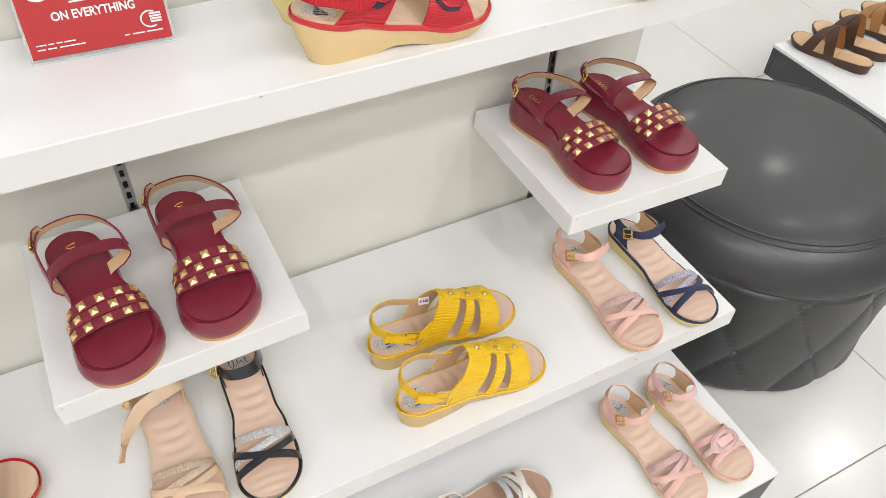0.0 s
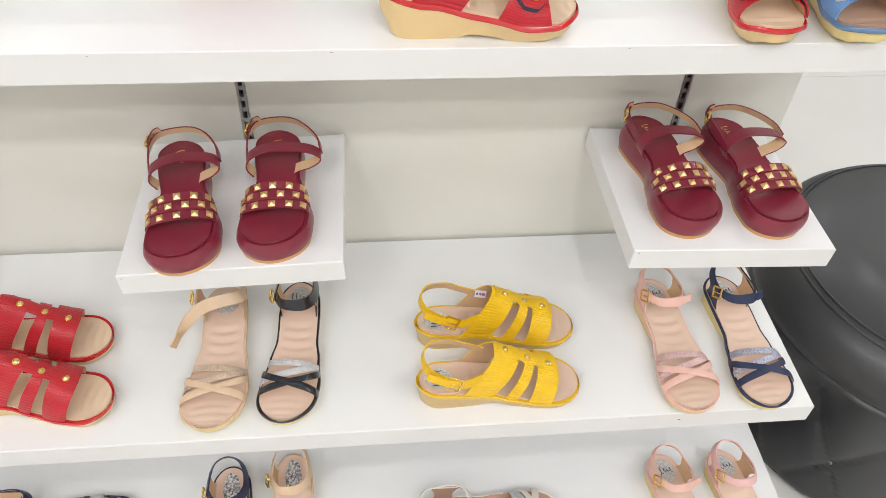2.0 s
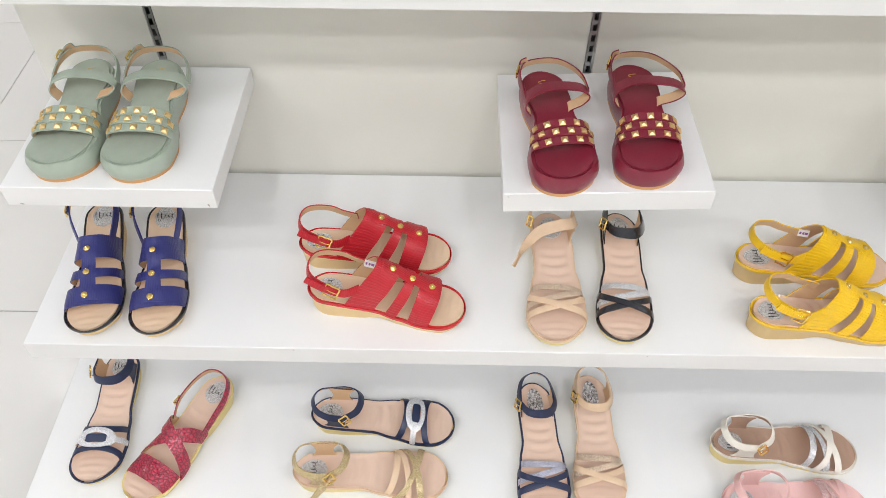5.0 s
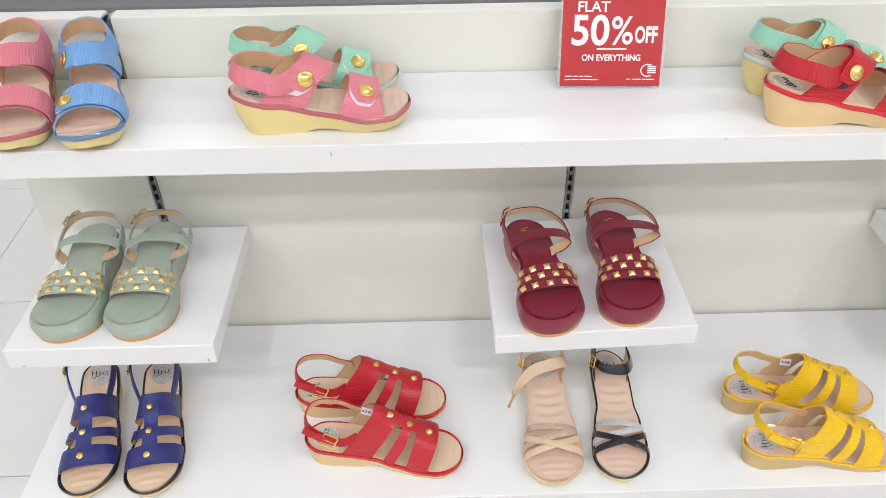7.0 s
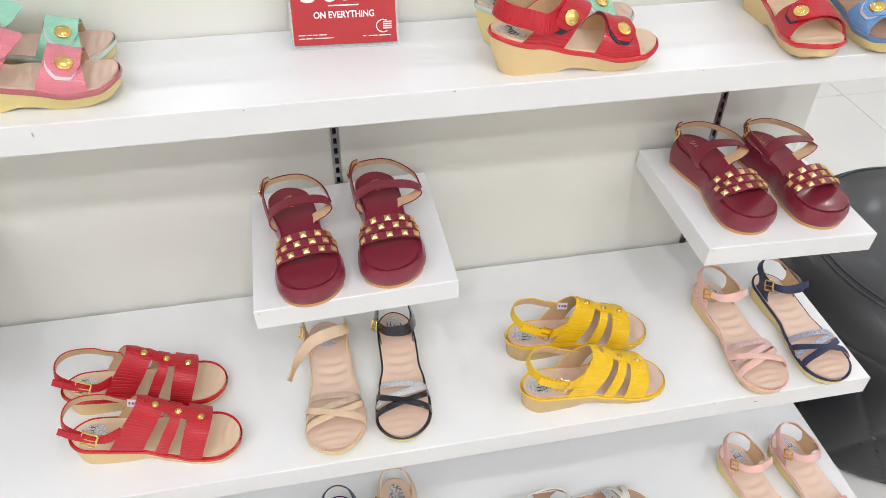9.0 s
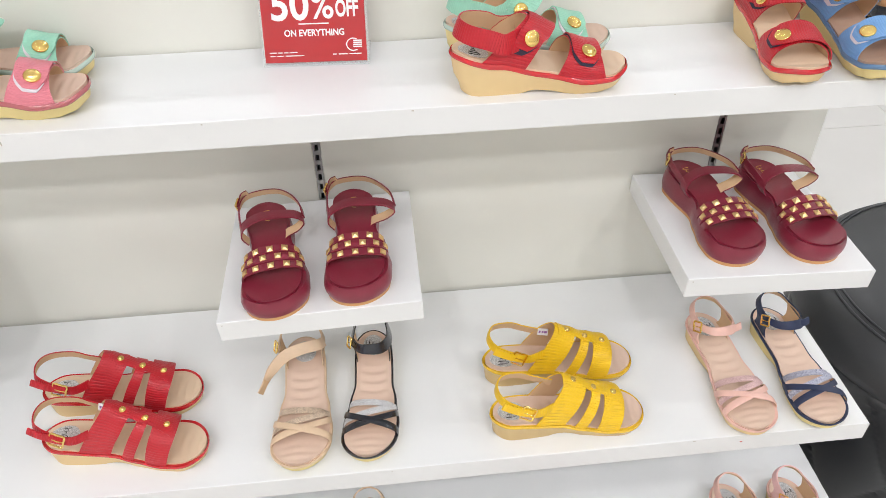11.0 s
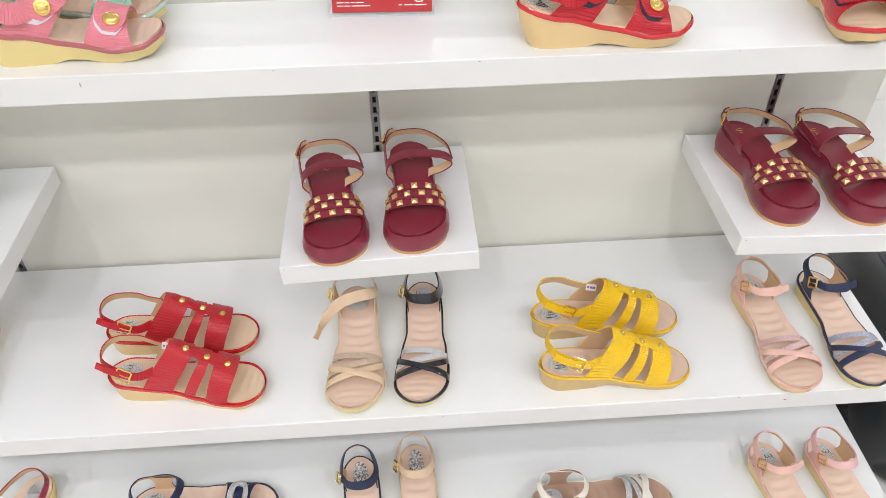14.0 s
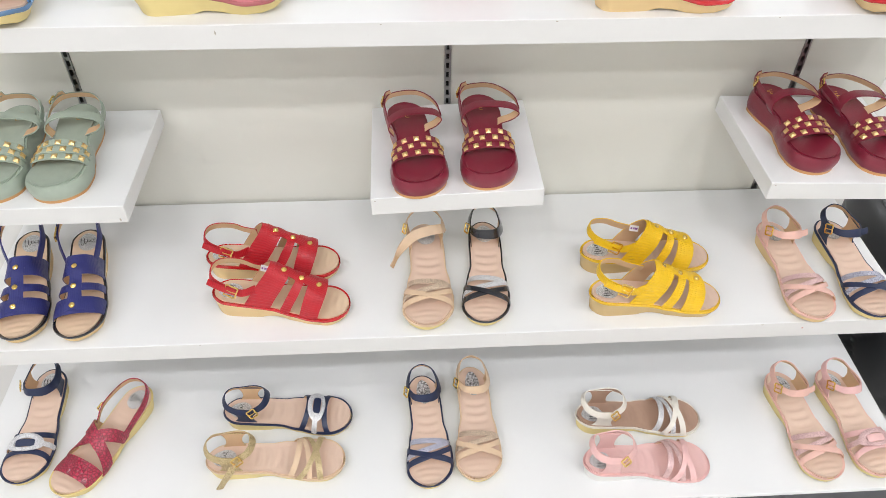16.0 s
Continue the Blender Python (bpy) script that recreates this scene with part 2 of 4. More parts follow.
M_REDMARK = mat("red_smear", (0.55, 0.10, 0.07), 0.6)


def flecks(owner, y, spots, material=M_CHIP):
    """Small chips and smears on the front edge of a shelf, at x and z in its own frame."""
    for x, z, w, h in spots:
        bm = lathe(bmesh.new(), [(0.3, 0.0), (1.0, 0.0004), (0.7, 0.0008)], 9, axis_turn=Matrix.Rotation(math.pi / 2, 3, "X"))
        for v in bm.verts:
            v.co = Vector((x + v.co.x * 0.55 * w * (1 + 0.4 * math.sin(9 * v.co.z)), y + v.co.y, z + v.co.z * 0.6 * h))
        part("edge_mark", bm, material, owner, "small chip in the laminate")


flecks(top_ob, -0.2135, [(-0.35, -0.012, 0.002, 0.006), (0.17, -0.002, 0.004, 0.0015), (-0.1, -0.003, 0.003, 0.0012), (0.52, -0.002, 0.003, 0.001)])
flecks(mid_ob, -0.3975, [(0.66, -0.014, 0.0045, 0.002)], M_REDMARK)
flecks(mid_ob, -0.3975, [(0.58, -0.001, 0.005, 0.0012), (0.1, -0.003, 0.002, 0.001), (-0.45, -0.002, 0.003, 0.001)])
for k, so in enumerate(small_obs):
    flecks(so, (-0.2935, -0.2845, -0.2855)[k], [(0.14, -0.028, 0.003, 0.005), (-0.13, -0.031, 0.006, 0.002)] if k == 0 else [(-0.142, -0.004, 0.003, 0.0012)])
base_platform("gondola_base", -0.79, 1.035, -0.6, 0.6, "white-topped charcoal display base on castors carrying flat sandals")


# ---- sandal materials ----
def leather(name, colour, rough=0.42, ribs=0.0, coat=0.1, rib_axis=0):
    return mat(name, colour, rough, coat=coat, grain=0.25, grain_scale=900, mottle=0.12, mottle_scale=60, ribs=ribs, rib_scale=88, rib_axis=rib_axis)


def glitter(name, colour, dark, scale=900):
    m = mat(name, colour, 0.35, metal=0.25, mottle=0.1)
    nt = m.node_tree
    b = nt.nodes["Principled BSDF"]
    tc = nt.nodes.new("ShaderNodeTexCoord")
    v = nt.nodes.new("ShaderNodeTexVoronoi")
    v.inputs["Scale"].default_value = scale
    nt.links.new(tc.outputs["Object"], v.inputs["Vector"])
    mix = nt.nodes.new("ShaderNodeMix")
    mix.data_type = "RGBA"
    mix.inputs["A"].default_value = (*dark, 1)
    mix.inputs["B"].default_value = (*colour, 1)
    sep = nt.nodes.new("ShaderNodeSeparateColor")
    nt.links.new(v.outputs["Color"], sep.inputs[0])
    nt.links.new(sep.outputs[0], mix.inputs["Factor"])
    nt.links.new(mix.outputs["Result"], b.inputs["Base Color"])
    bp = nt.nodes.new("ShaderNodeBump")
    bp.inputs["Strength"].default_value = 0.8
    bp.inputs["Distance"].default_value = 0.0008
    nt.links.new(sep.outputs[1], bp.inputs["Height"])
    nt.links.new(bp.outputs["Normal"], b.inputs["Normal"])
    return m


def croc(name, colour, dark):
    m = leather(name, colour, 0.3, coat=0.35)
    nt = m.node_tree
    b = nt.nodes["Principled BSDF"]
    tc = nt.nodes.new("ShaderNodeTexCoord")
    v = nt.nodes.new("ShaderNodeTexVoronoi")
    v.feature = "DISTANCE_TO_EDGE"
    v.inputs["Scale"].default_value = 165
    nt.links.new(tc.outputs["Object"], v.inputs["Vector"])
    mr = nt.nodes.new("ShaderNodeMapRange")
    mr.inputs["From Max"].default_value = 0.24
    nt.links.new(v.outputs["Distance"], mr.inputs["Value"])
    mix = nt.nodes.new("ShaderNodeMix")
    mix.data_type = "RGBA"
    mix.inputs["A"].default_value = (*dark, 1)
    mix.inputs["B"].default_value = (*colour, 1)
    nt.links.new(mr.outputs["Result"], mix.inputs["Factor"])
    nt.links.new(mix.outputs["Result"], b.inputs["Base Color"])
    bp = nt.nodes.new("ShaderNodeBump")
    bp.inputs["Strength"].default_value = 0.7
    bp.inputs["Distance"].default_value = 0.001
    nt.links.new(mr.outputs["Result"], bp.inputs["Height"])
    nt.links.new(bp.outputs["Normal"], b.inputs["Normal"])
    return m


BURG = leather("burgundy_leather", (0.212, 0.017, 0.037), 0.32, coat=0.25)
SAGE = leather("sage_leather", (0.37, 0.43, 0.355))
RED_R = leather("red_ribbed_leather", (0.50, 0.006, 0.017), 0.38, 0.6, coat=0.1)
YEL_R = leather("yellow_ribbed_leather", (0.86, 0.53, 0.006), 0.4, 0.6)
NAVY_R = leather("royal_navy_leather", (0.022, 0.026, 0.16), 0.36, 0.25)
PINK_R = leather("rose_ribbed_leather", (0.70, 0.20, 0.25), 0.38, 0.5)
BLUE_R = leather("sky_ribbed_leather", (0.17, 0.36, 0.68), 0.38, 0.5)
MINT_R = leather("mint_ribbed_leather", (0.30, 0.62, 0.46), 0.4, 0.35)
BEIGE = leather("beige_leather", (0.71, 0.52, 0.35))
NAVY = leather("dark_navy_leather", (0.018, 0.028, 0.075))
BLACK_P = leather("black_patent", (0.008, 0.01, 0.018), 0.16, coat=0.8)
BLUSH = leather("blush_leather", (0.79, 0.49, 0.415))
PINK = leather("pink_leather", (0.80, 0.495, 0.475))
WHITE = leather("white_leather", (0.80, 0.76, 0.68))
BROWN = leather("brown_leather", (0.075, 0.032, 0.016))
TAN = leather("tan_leather", (0.42, 0.20, 0.07))
G_SILVER = glitter("silver_glitter", (0.88, 0.88, 0.89), (0.42, 0.42, 0.44))
G_PALE = glitter("pale_silver_glitter", (0.90, 0.90, 0.92), (0.58, 0.58, 0.60))
G_BLUE = glitter("blue_silver_glitter", (0.66, 0.66, 0.76), (0.26, 0.27, 0.38))
G_GOLD = glitter("gold_glitter", (0.76, 0.62, 0.36), (0.36, 0.26, 0.12))
G_CHAMP = glitter("champagne_glitter", (0.82, 0.66, 0.50), (0.45, 0.33, 0.24))
G_ROSE = glitter("rose_glitter", (0.86, 0.62, 0.60), (0.58, 0.36, 0.36))
G_RED = croc("crimson_croc_glitter", (0.52, 0.025, 0.075), (0.15, 0.006, 0.018))
LINING = mat("beige_lining", (0.68, 0.46, 0.27), 0.7, grain=0.2)
IN_PEACH = mat("peach_insole", (0.725, 0.535, 0.42), 0.55, grain=0.15, mottle=0.05)
IN_SAND = mat("sand_insole", (0.75, 0.56, 0.395), 0.55, grain=0.15, mottle=0.05)
IN_TAUPE = mat("taupe_insole", (0.44, 0.285, 0.205), 0.6, grain=0.15, mottle=0.07)
IN_PINK = mat("pink_insole", (0.78, 0.50, 0.475), 0.5, grain=0.15, mottle=0.04)
CREAM = mat("cream_rubber", (0.74, 0.54, 0.27), 0.55, grain=0.1, mottle=0.06)
CREAM_Y = mat("pale_yellow_rubber", (0.76, 0.62, 0.27), 0.5, grain=0.1, mottle=0.05)
CREAM_W = mat("white_rubber", (0.82, 0.80, 0.77), 0.5, grain=0.1, mottle=0.03)
TANSOLE = mat("tan_rubber", (0.58, 0.31, 0.12), 0.6, grain=0.1)
GUM = mat("gum_rubber", (0.60, 0.43, 0.20), 0.55, grain=0.1, mottle=0.07)
P_RED = mat("red_patent", (0.55, 0.008, 0.015), 0.14, coat=0.7)
P_YEL = mat("yellow_patent", (0.80, 0.50, 0.02), 0.2, coat=0.6)
P_ROSE = mat("rose_patent", (0.42, 0.10, 0.11), 0.16, coat=0.7)
P_BLUE = mat("blue_patent", (0.10, 0.20, 0.36), 0.16, coat=0.7)
P_MINT = mat("mint_patent", (0.48, 0.60, 0.53), 0.2, coat=0.6)
GOLD = mat("polished_gold", (0.92, 0.66, 0.22), 0.16, metal=1.0, mottle=0.05, rough_var=0.05)
GOLD_S = mat("gold_stud_metal", (0.88, 0.66, 0.32), 0.42, metal=1.0, mottle=0.05, rough_var=0.05)
PATCH = glitter("silver_logo_foil", (0.88, 0.88, 0.88), (0.40, 0.40, 0.40))
GEMS = glitter("rhinestone_patch", (0.90, 0.90, 0.92), (0.10, 0.10, 0.10), 380)
INK = mat("dark_ink", (0.02, 0.02, 0.02), 0.5)
GOLDINK = mat("gold_stamp", (0.62, 0.38, 0.10), 0.35, metal=0.6)
TAGW = mat("tag_paper", (0.82, 0.80, 0.80), 0.6)
TAGINK = mat("tag_print", (0.30, 0.12, 0.35), 0.6)
VELCRO = mat("pale_hook_tape", (0.72, 0.66, 0.70), 0.9, grain=0.6)
VELCRO_D = mat("dark_hook_tape", (0.03, 0.028, 0.05), 0.9, grain=0.6)


# ---- sandal geometry ----
def spline(tab):
    """A smooth curve through (u, value) pairs."""
    us = [t[0] for t in tab]
    vs = [t[1] for t in tab]

    def f(u):
        if u <= us[0]:
            return vs[0]
        if u >= us[-1]:
            return vs[-1]
        i = max(k for k in range(len(us) - 1) if us[k] <= u)
        t = (u - us[i]) / (us[i + 1] - us[i])
        t = t * t * (3 - 2 * t)
        return vs[i] + (vs[i + 1] - vs[i]) * t
    return f


def rope(pts, n):
    """n + 1 points of a smooth path through pts."""
    P = [Vector(p) for p in pts]
    P = [2 * P[0] - P[1]] + P + [2 * P[-1] - P[-2]]
    out = []
    m = len(P) - 3
    for k in range(n + 1):
        s = min(k / n * m, m - 1e-6)
        i = int(s)
        t = s - i
        a, b, c, d = P[i:i + 4]
        out.append(0.5 * ((2 * b) + (c - a) * t + (2 * a - 5 * b + 4 * c - d) * t * t + (3 * b - a - 3 * c + d) * t ** 3))
    return out


WIDTH = spline([(0, 0.62), (0.10, 0.70), (0.25, 0.73), (0.44, 0.72), (0.58, 0.86), (0.74, 1.0), (0.86, 1.0), (1, 0.94)])
FOOT_H = spline([(0, 0.10), (0.2, 0.105), (0.35, 0.098), (0.45, 0.090), (0.55, 0.078), (0.67, 0.062), (0.79, 0.048), (0.88, 0.036), (1, 0.02)])


class Last:
    """The shape a sandal is built on: heel at x = 0, toe at x = L, resting on z = 0."""

    def __init__(self, L, half, top, bot=lambda u: 0.0, inner=1, rise=1.0):
        self.L, self.half, self.top, self.bot, self.inner = L, half, top, bot, inner
        self.rise = rise if callable(rise) else (lambda u: rise)

    def hw(self, u):
        k = 1.0
        if u < 0.15:
            k = math.sqrt(max(0.0, 1 - ((0.15 - u) / 0.15) ** 2.2))
        if u > 0.80:
            k = max(0.0, 1 - ((u - 0.80) / 0.20) ** 2.5) ** 0.5
        return self.half * WIDTH(u) * k

    def c(self, u):
        return self.inner * self.half * (0.10 * math.sin(math.pi * u) - 0.16 * max(0, u - 0.5))

    def over(self, u, phi, off=0.0):
        """A point on the foot, phi from 0 (its +y side) over the top to pi, and off along the normal."""
        def p(u, phi):
            h = max(self.hw(min(max(u, 0.03), 0.965)), 0.3 * self.half) - 0.003
            return Vector((u * self.L, self.c(u) + h * math.cos(phi), self.top(u) + self.rise(u) * FOOT_H(u) * math.sin(phi)))
        q = p(u, phi)
        n = (p(u, phi + 0.02) - p(u, phi - 0.02)).cross(p(u + 0.01, phi) - p(u - 0.01, phi))
        n.normalize()
        mid = Vector((q.x, self.c(u), self.top(u)))
        if n.dot(q - mid) < 0:
            n = -n
        return q + n * off, n


def slab(last, lo, hi, inset=0.0, bulge=0.0, taper=0.0, n=44, m=6, u0=0.0, u1=1.0, relief=None, dish=0.0):
    """A layer of the sole between the heights lo(u) and hi(u), following the outline."""
    bm = bmesh.new()
    us = [u0 + (u1 - u0) * (0.5 - 0.5 * math.cos(math.pi * i / n)) for i in range(n + 1)]

    def row(u, ins):
        x = u * last.L + ins * (1 - 2 * u) * (1.0 if ins < 0.006 or u > 0.5 else 1.7) * (0.45 if ins > 0.003 and u > 0.5 else 1.0)
        h = max(last.hw(u) * (1 - 1.25 * ins / last.half), 0.0006)
        return x, h, last.c(u)
    layers = []
    rings = 4
    for k in range(rings + 1):
        t = k / rings
        ins = inset + taper * (1 - t) - bulge * math.sin(math.pi * min(1, max(0, t * 0.9 + 0.1)))
        left, right = [], []
        for u in us:
            x, h, c = row(u, ins)
            z = lo(u) + (hi(u) - lo(u)) * t
            left.append(bm.verts.new((x, c + h, z)))
            right.append(bm.verts.new((x, c - h, z)))
        layers.append((left, right))
    for (l0, r0), (l1, r1) in zip(layers, layers[1:]):
        for i in range(n):
            bm.faces.new((l0[i + 1], l0[i], l1[i], l1[i + 1]))
            bm.faces.new((r0[i], r0[i + 1], r1[i + 1], r1[i]))
        bm.faces.new((l0[0], r0[0], r1[0], l1[0]))
        bm.faces.new((r0[n], l0[n], l1[n], r1[n]))
    for which, up in ((0, False), (-1, True)):
        left, right = layers[which]
        cols = [left]
        ins = inset + (taper if not up else 0) - bulge * math.sin(math.pi * (1.0 if up else 0.1))
        for j in range(1, m):
            v = 1 - 2 * j / m
            col = []
            for i, u in enumerate(us):
                x, h, c = row(u, ins)
                z = (hi(u) if up else lo(u))
                if up:
                    z += (relief(u, v, x, h * v) if relief else 0) - dish * (1 - v * v) * min(1, h / 0.015)
                col.append(bm.verts.new((x, c + h * v, z)))
            cols.append(col)
        cols.append(right)
        for a, b in zip(cols, cols[1:]):
            for i in range(n):
                f = (a[i], b[i], b[i + 1], a[i + 1]) if up else (a[i + 1], b[i + 1], b[i], a[i])
                bm.faces.new(f)
    return bm


def lay_uv(bm, place):
    """Arc lengths in metres as a UV map, for ribs that run across a strap."""
    layer = bm.loops.layers.uv.new("rib")
    for f in bm.faces:
        for lp in f.loops:
            lp[layer].uv = place[lp.vert]


def patch(last, fu, fphi, thick=0.0022, lift=0.0, na=22, nb=4):
    """A piece of upper lying on the foot: a runs along it, b across; its inside takes the second material."""
    bm = bmesh.new()
    outer, inner, place = [], [], {}
    for i in range(na + 1):
        a = i / na
        ro, ri = [], []
        for j in range(nb + 1):
            b = j / nb
            soft = 0.2 * thick if j in (0, nb) else 0.0
            p, _ = last.over(fu(a, b), fphi(a, b), lift + thick - soft)
            q, _ = last.over(fu(a, b), fphi(a, b), lift)
            ro.append(bm.verts.new(p))
            ri.append(bm.verts.new(q))
            place[ro[-1]] = place[ri[-1]] = (fphi(a, b) * 0.042, fu(a, b) * last.L)
        outer.append(ro)
        inner.append(ri)
    for i in range(na):
        for j in range(nb):
            bm.faces.new((outer[i][j], outer[i][j + 1], outer[i + 1][j + 1], outer[i + 1][j]))
            f = bm.faces.new((inner[i][j], inner[i + 1][j], inner[i + 1][j + 1], inner[i][j + 1]))
            f.material_index = 1
        bm.faces.new((outer[i][0], outer[i + 1][0], inner[i + 1][0], inner[i][0]))
        bm.faces.new((outer[i][nb], inner[i][nb], inner[i + 1][nb], outer[i + 1][nb]))
    for i in (0, na):
        for j in range(nb):
            bm.faces.new((outer[i][j], inner[i][j], inner[i][j + 1], outer[i][j + 1]))
    bmesh.ops.recalc_face_normals(bm, faces=bm.faces)
    lay_uv(bm, place)
    return bm


def band(last, u_pi, u_0, w_pi, w_0, lift=0.0, p0=-0.05, p1=math.pi + 0.05, crown=0.0, w_mid=None, **kw):
    """A strap across the foot from its -y side at u_pi to its +y side at u_0."""
    def fu(a, b):
        w = w_0 + (w_pi - w_0) * a
        if w_mid is not None:
            w = w + (w_mid - w) * math.sin(math.pi * a)
        return u_0 + (u_pi - u_0) * a + crown * math.sin(math.pi * a) + (b - 0.5) * w / last.L
    return patch(last, fu, lambda a, b: p0 + (p1 - p0) * a, lift=lift, **kw)


def ribbon(pts, width, thick=0.0022, n=40, lean=0.25, axis=(0, 0, 1), hub=(0.05, 0.0)):
    """A strap standing on edge along a path, its inside (towards the hub) in the second material."""
    bm = bmesh.new()
    path = rope(pts, n)
    rows, place, run = [], {}, 0.0
    for i, p in enumerate(path):
        run += (p - path[i - 1]).length if i else 0.0
        t = path[min(i + 1, n)] - path[max(i - 1, 0)]
        t.normalize()
        out = Vector((p.x - hub[0], p.y - hub[1], 0))
        out = out.normalized() if out.length > 1e-5 else Vector((1, 0, 0))
        w = Vector(axis) - out * lean
        w = (w - t * w.dot(t)).normalized()
        nn = w.cross(t)
        if nn.dot(out) < 0:
            nn = -nn
        wd = width(i / n) if callable(width) else width
        rows.append([bm.verts.new(p + w * (s * wd / 2) + nn * (o * thick / 2)) for s, o in ((-1, 1), (-0.5, 1.35), (0.5, 1.35), (1, 1), (1, -1), (-1, -1))])
        for k_v, v in enumerate(rows[-1]):
            place[v] = (run, 0.004 * k_v)
    k = 6
    for a, b in zip(rows, rows[1:]):
        for j in range(k):
            f = bm.faces.new((a[j], a[(j + 1) % k], b[(j + 1) % k], b[j]))
            if j == 4:
                f.material_index = 1
    bm.faces.new(list(reversed(rows[0])))
    bm.faces.new(rows[-1])
    bmesh.ops.recalc_face_normals(bm, faces=bm.faces)
    lay_uv(bm, place)
    return bm


def loop_strap(pts, width, thick=0.0022, n=48, axis=(1, 0, 0)):
    """A strap looping over the foot with its width along the axis; the inside of the loop takes the second material."""
    bm = bmesh.new()
    path = rope(pts, n)
    rows = []
    for i, p in enumerate(path):
        t = (path[min(i + 1, n)] - path[max(i - 1, 0)]).normalized()
        w = Vector(axis)
        w = (w - t * w.dot(t)).normalized()
        nn = t.cross(w)
        rows.append([bm.verts.new(p + w * (a * width / 2) + nn * (o * thick / 2)) for a, o in ((-1, -1), (-0.6, -1.3), (0.6, -1.3), (1, -1), (1, 1), (-1, 1))])
    for a, b in zip(rows, rows[1:]):
        for j in range(6):
            f = bm.faces.new((a[j], a[(j + 1) % 6], b[(j + 1) % 6], b[j]))
            if j == 4:
                f.material_index = 1
    bm.faces.new(list(reversed(rows[0])))
    bm.faces.new(rows[-1])
    bmesh.ops.recalc_face_normals(bm, faces=bm.faces)
    return bm


def tube(pts, r, n=40, segs=8, closed=False, flat=1.0, up=(0, 0, 1)):
    bm = bmesh.new()
    path = rope(list(pts) + ([pts[0]] if closed else []), n)
    rows = []
    cnt = n if closed else n + 1
    for i in range(cnt):
        t = (path[(i + 1) % n] - path[i - 1]) if closed else (path[min(i + 1, n)] - path[max(i - 1, 0)])
        t.normalize()
        a = Vector(up) - t * Vector(up).dot(t)
        a.normalize()
        b = t.cross(a)
        rows.append([bm.verts.new(path[i] + a * (r * flat * math.sin(2 * math.pi * k / segs)) + b * (r * math.cos(2 * math.pi * k / segs))) for k in range(segs)])
    for i in range(cnt if closed else cnt - 1):
        a, b = rows[i], rows[(i + 1) % cnt]
        for j in range(segs):
            bm.faces.new((a[j], a[(j + 1) % segs], b[(j + 1) % segs], b[j]))
    if not closed:
        bm.faces.new(rows[0])
        bm.faces.new(rows[-1])
    bmesh.ops.recalc_face_normals(bm, faces=bm.faces)
    return bm


def shared(name, bm, material):
    me = bpy.data.meshes.new(name)
    bm.to_mesh(me)
    bm.free()
    me.materials.append(material)
    return me


def pyramid_mesh():
    bm = bmesh.new()
    s, h = 0.0047, 0.0036
    lo = [bm.verts.new((x * s, y * s, -0.001)) for x, y in ((-1, -1), (1, -1), (1, 1), (-1, 1))]
    mi = [bm.verts.new((x * s, y * s, 0.0012)) for x, y in ((-1, -1), (1, -1), (1, 1), (-1, 1))]
    tip = bm.verts.new((0, 0, h))
    for i in range(4):
        j = (i + 1) % 4
        bm.faces.new((lo[i], lo[j], mi[j], mi[i]))
        bm.faces.new((mi[i], mi[j], tip))
    bm.faces.new(list(reversed(lo)))
    return shared("stud", bm, GOLD_S)


def dome_mesh(name, r, h, material):
    bm = lathe(bmesh.new(), [(r * 0.9, -0.001), (r, 0.0), (r * 0.98, h * 0.3), (r * 0.8, h * 0.45), (r * 0.76, h * 0.42), (r * 0.6, h * 0.75), (r * 0.3, h * 0.95), (0.0004, h)], 24)
    me = shared(name, bm, material)
    for p in me.polygons:
        p.use_smooth = True
    return me


STUD = pyramid_mesh()
RIVET = dome_mesh("rivet", 0.0052, 0.0042, GOLD)
BUTTON = dome_mesh("button", 0.0104, 0.0060, GOLD)


def pin(name, me, parent, at, normal, along=(1, 0, 0), label=""):
    n = Vector(normal).normalized()
    x = (Vector(along) - n * n.dot(Vector(along))).normalized()
    y = n.cross(x)
    ob = new(name, me)
    ob.parent = parent
    ob.matrix_basis = Matrix(((x.x, y.x, n.x, at[0]), (x.y, y.y, n.y, at[1]), (x.z, y.z, n.z, at[2]), (0, 0, 0, 1)))
    if label:
        ob["label"] = label
    return ob


def buckle(parent, at, normal, along, w=0.015, h=0.017, metal=None):
    """A rectangular wire buckle with its prong."""
    n = Vector(normal).normalized()
    x = (Vector(along) - n * n.dot(Vector(along))).normalized()
    y = n.cross(x)
    o = Vector(at) + n * 0.0015
    c = [o + x * (sx * w / 2) + y * (sy * h / 2) for sx, sy in ((-1, -1), (0, -1.02), (1, -1), (1.02, 0), (1, 1), (0, 1.02), (-1, 1), (-1.02, 0))]
    bm = tube(c, 0.0016, 32, 6, closed=True, up=tuple(n))
    b = part("buckle", bm, metal or GOLD, parent, "gold-coloured metal buckle", smooth=True)
    part("prong", tube([o - x * (w / 2), o + n * 0.0012, o + x * (w / 2)], 0.0009, 6, 6, up=tuple(n)), metal or GOLD, b, smooth=True)
    return b


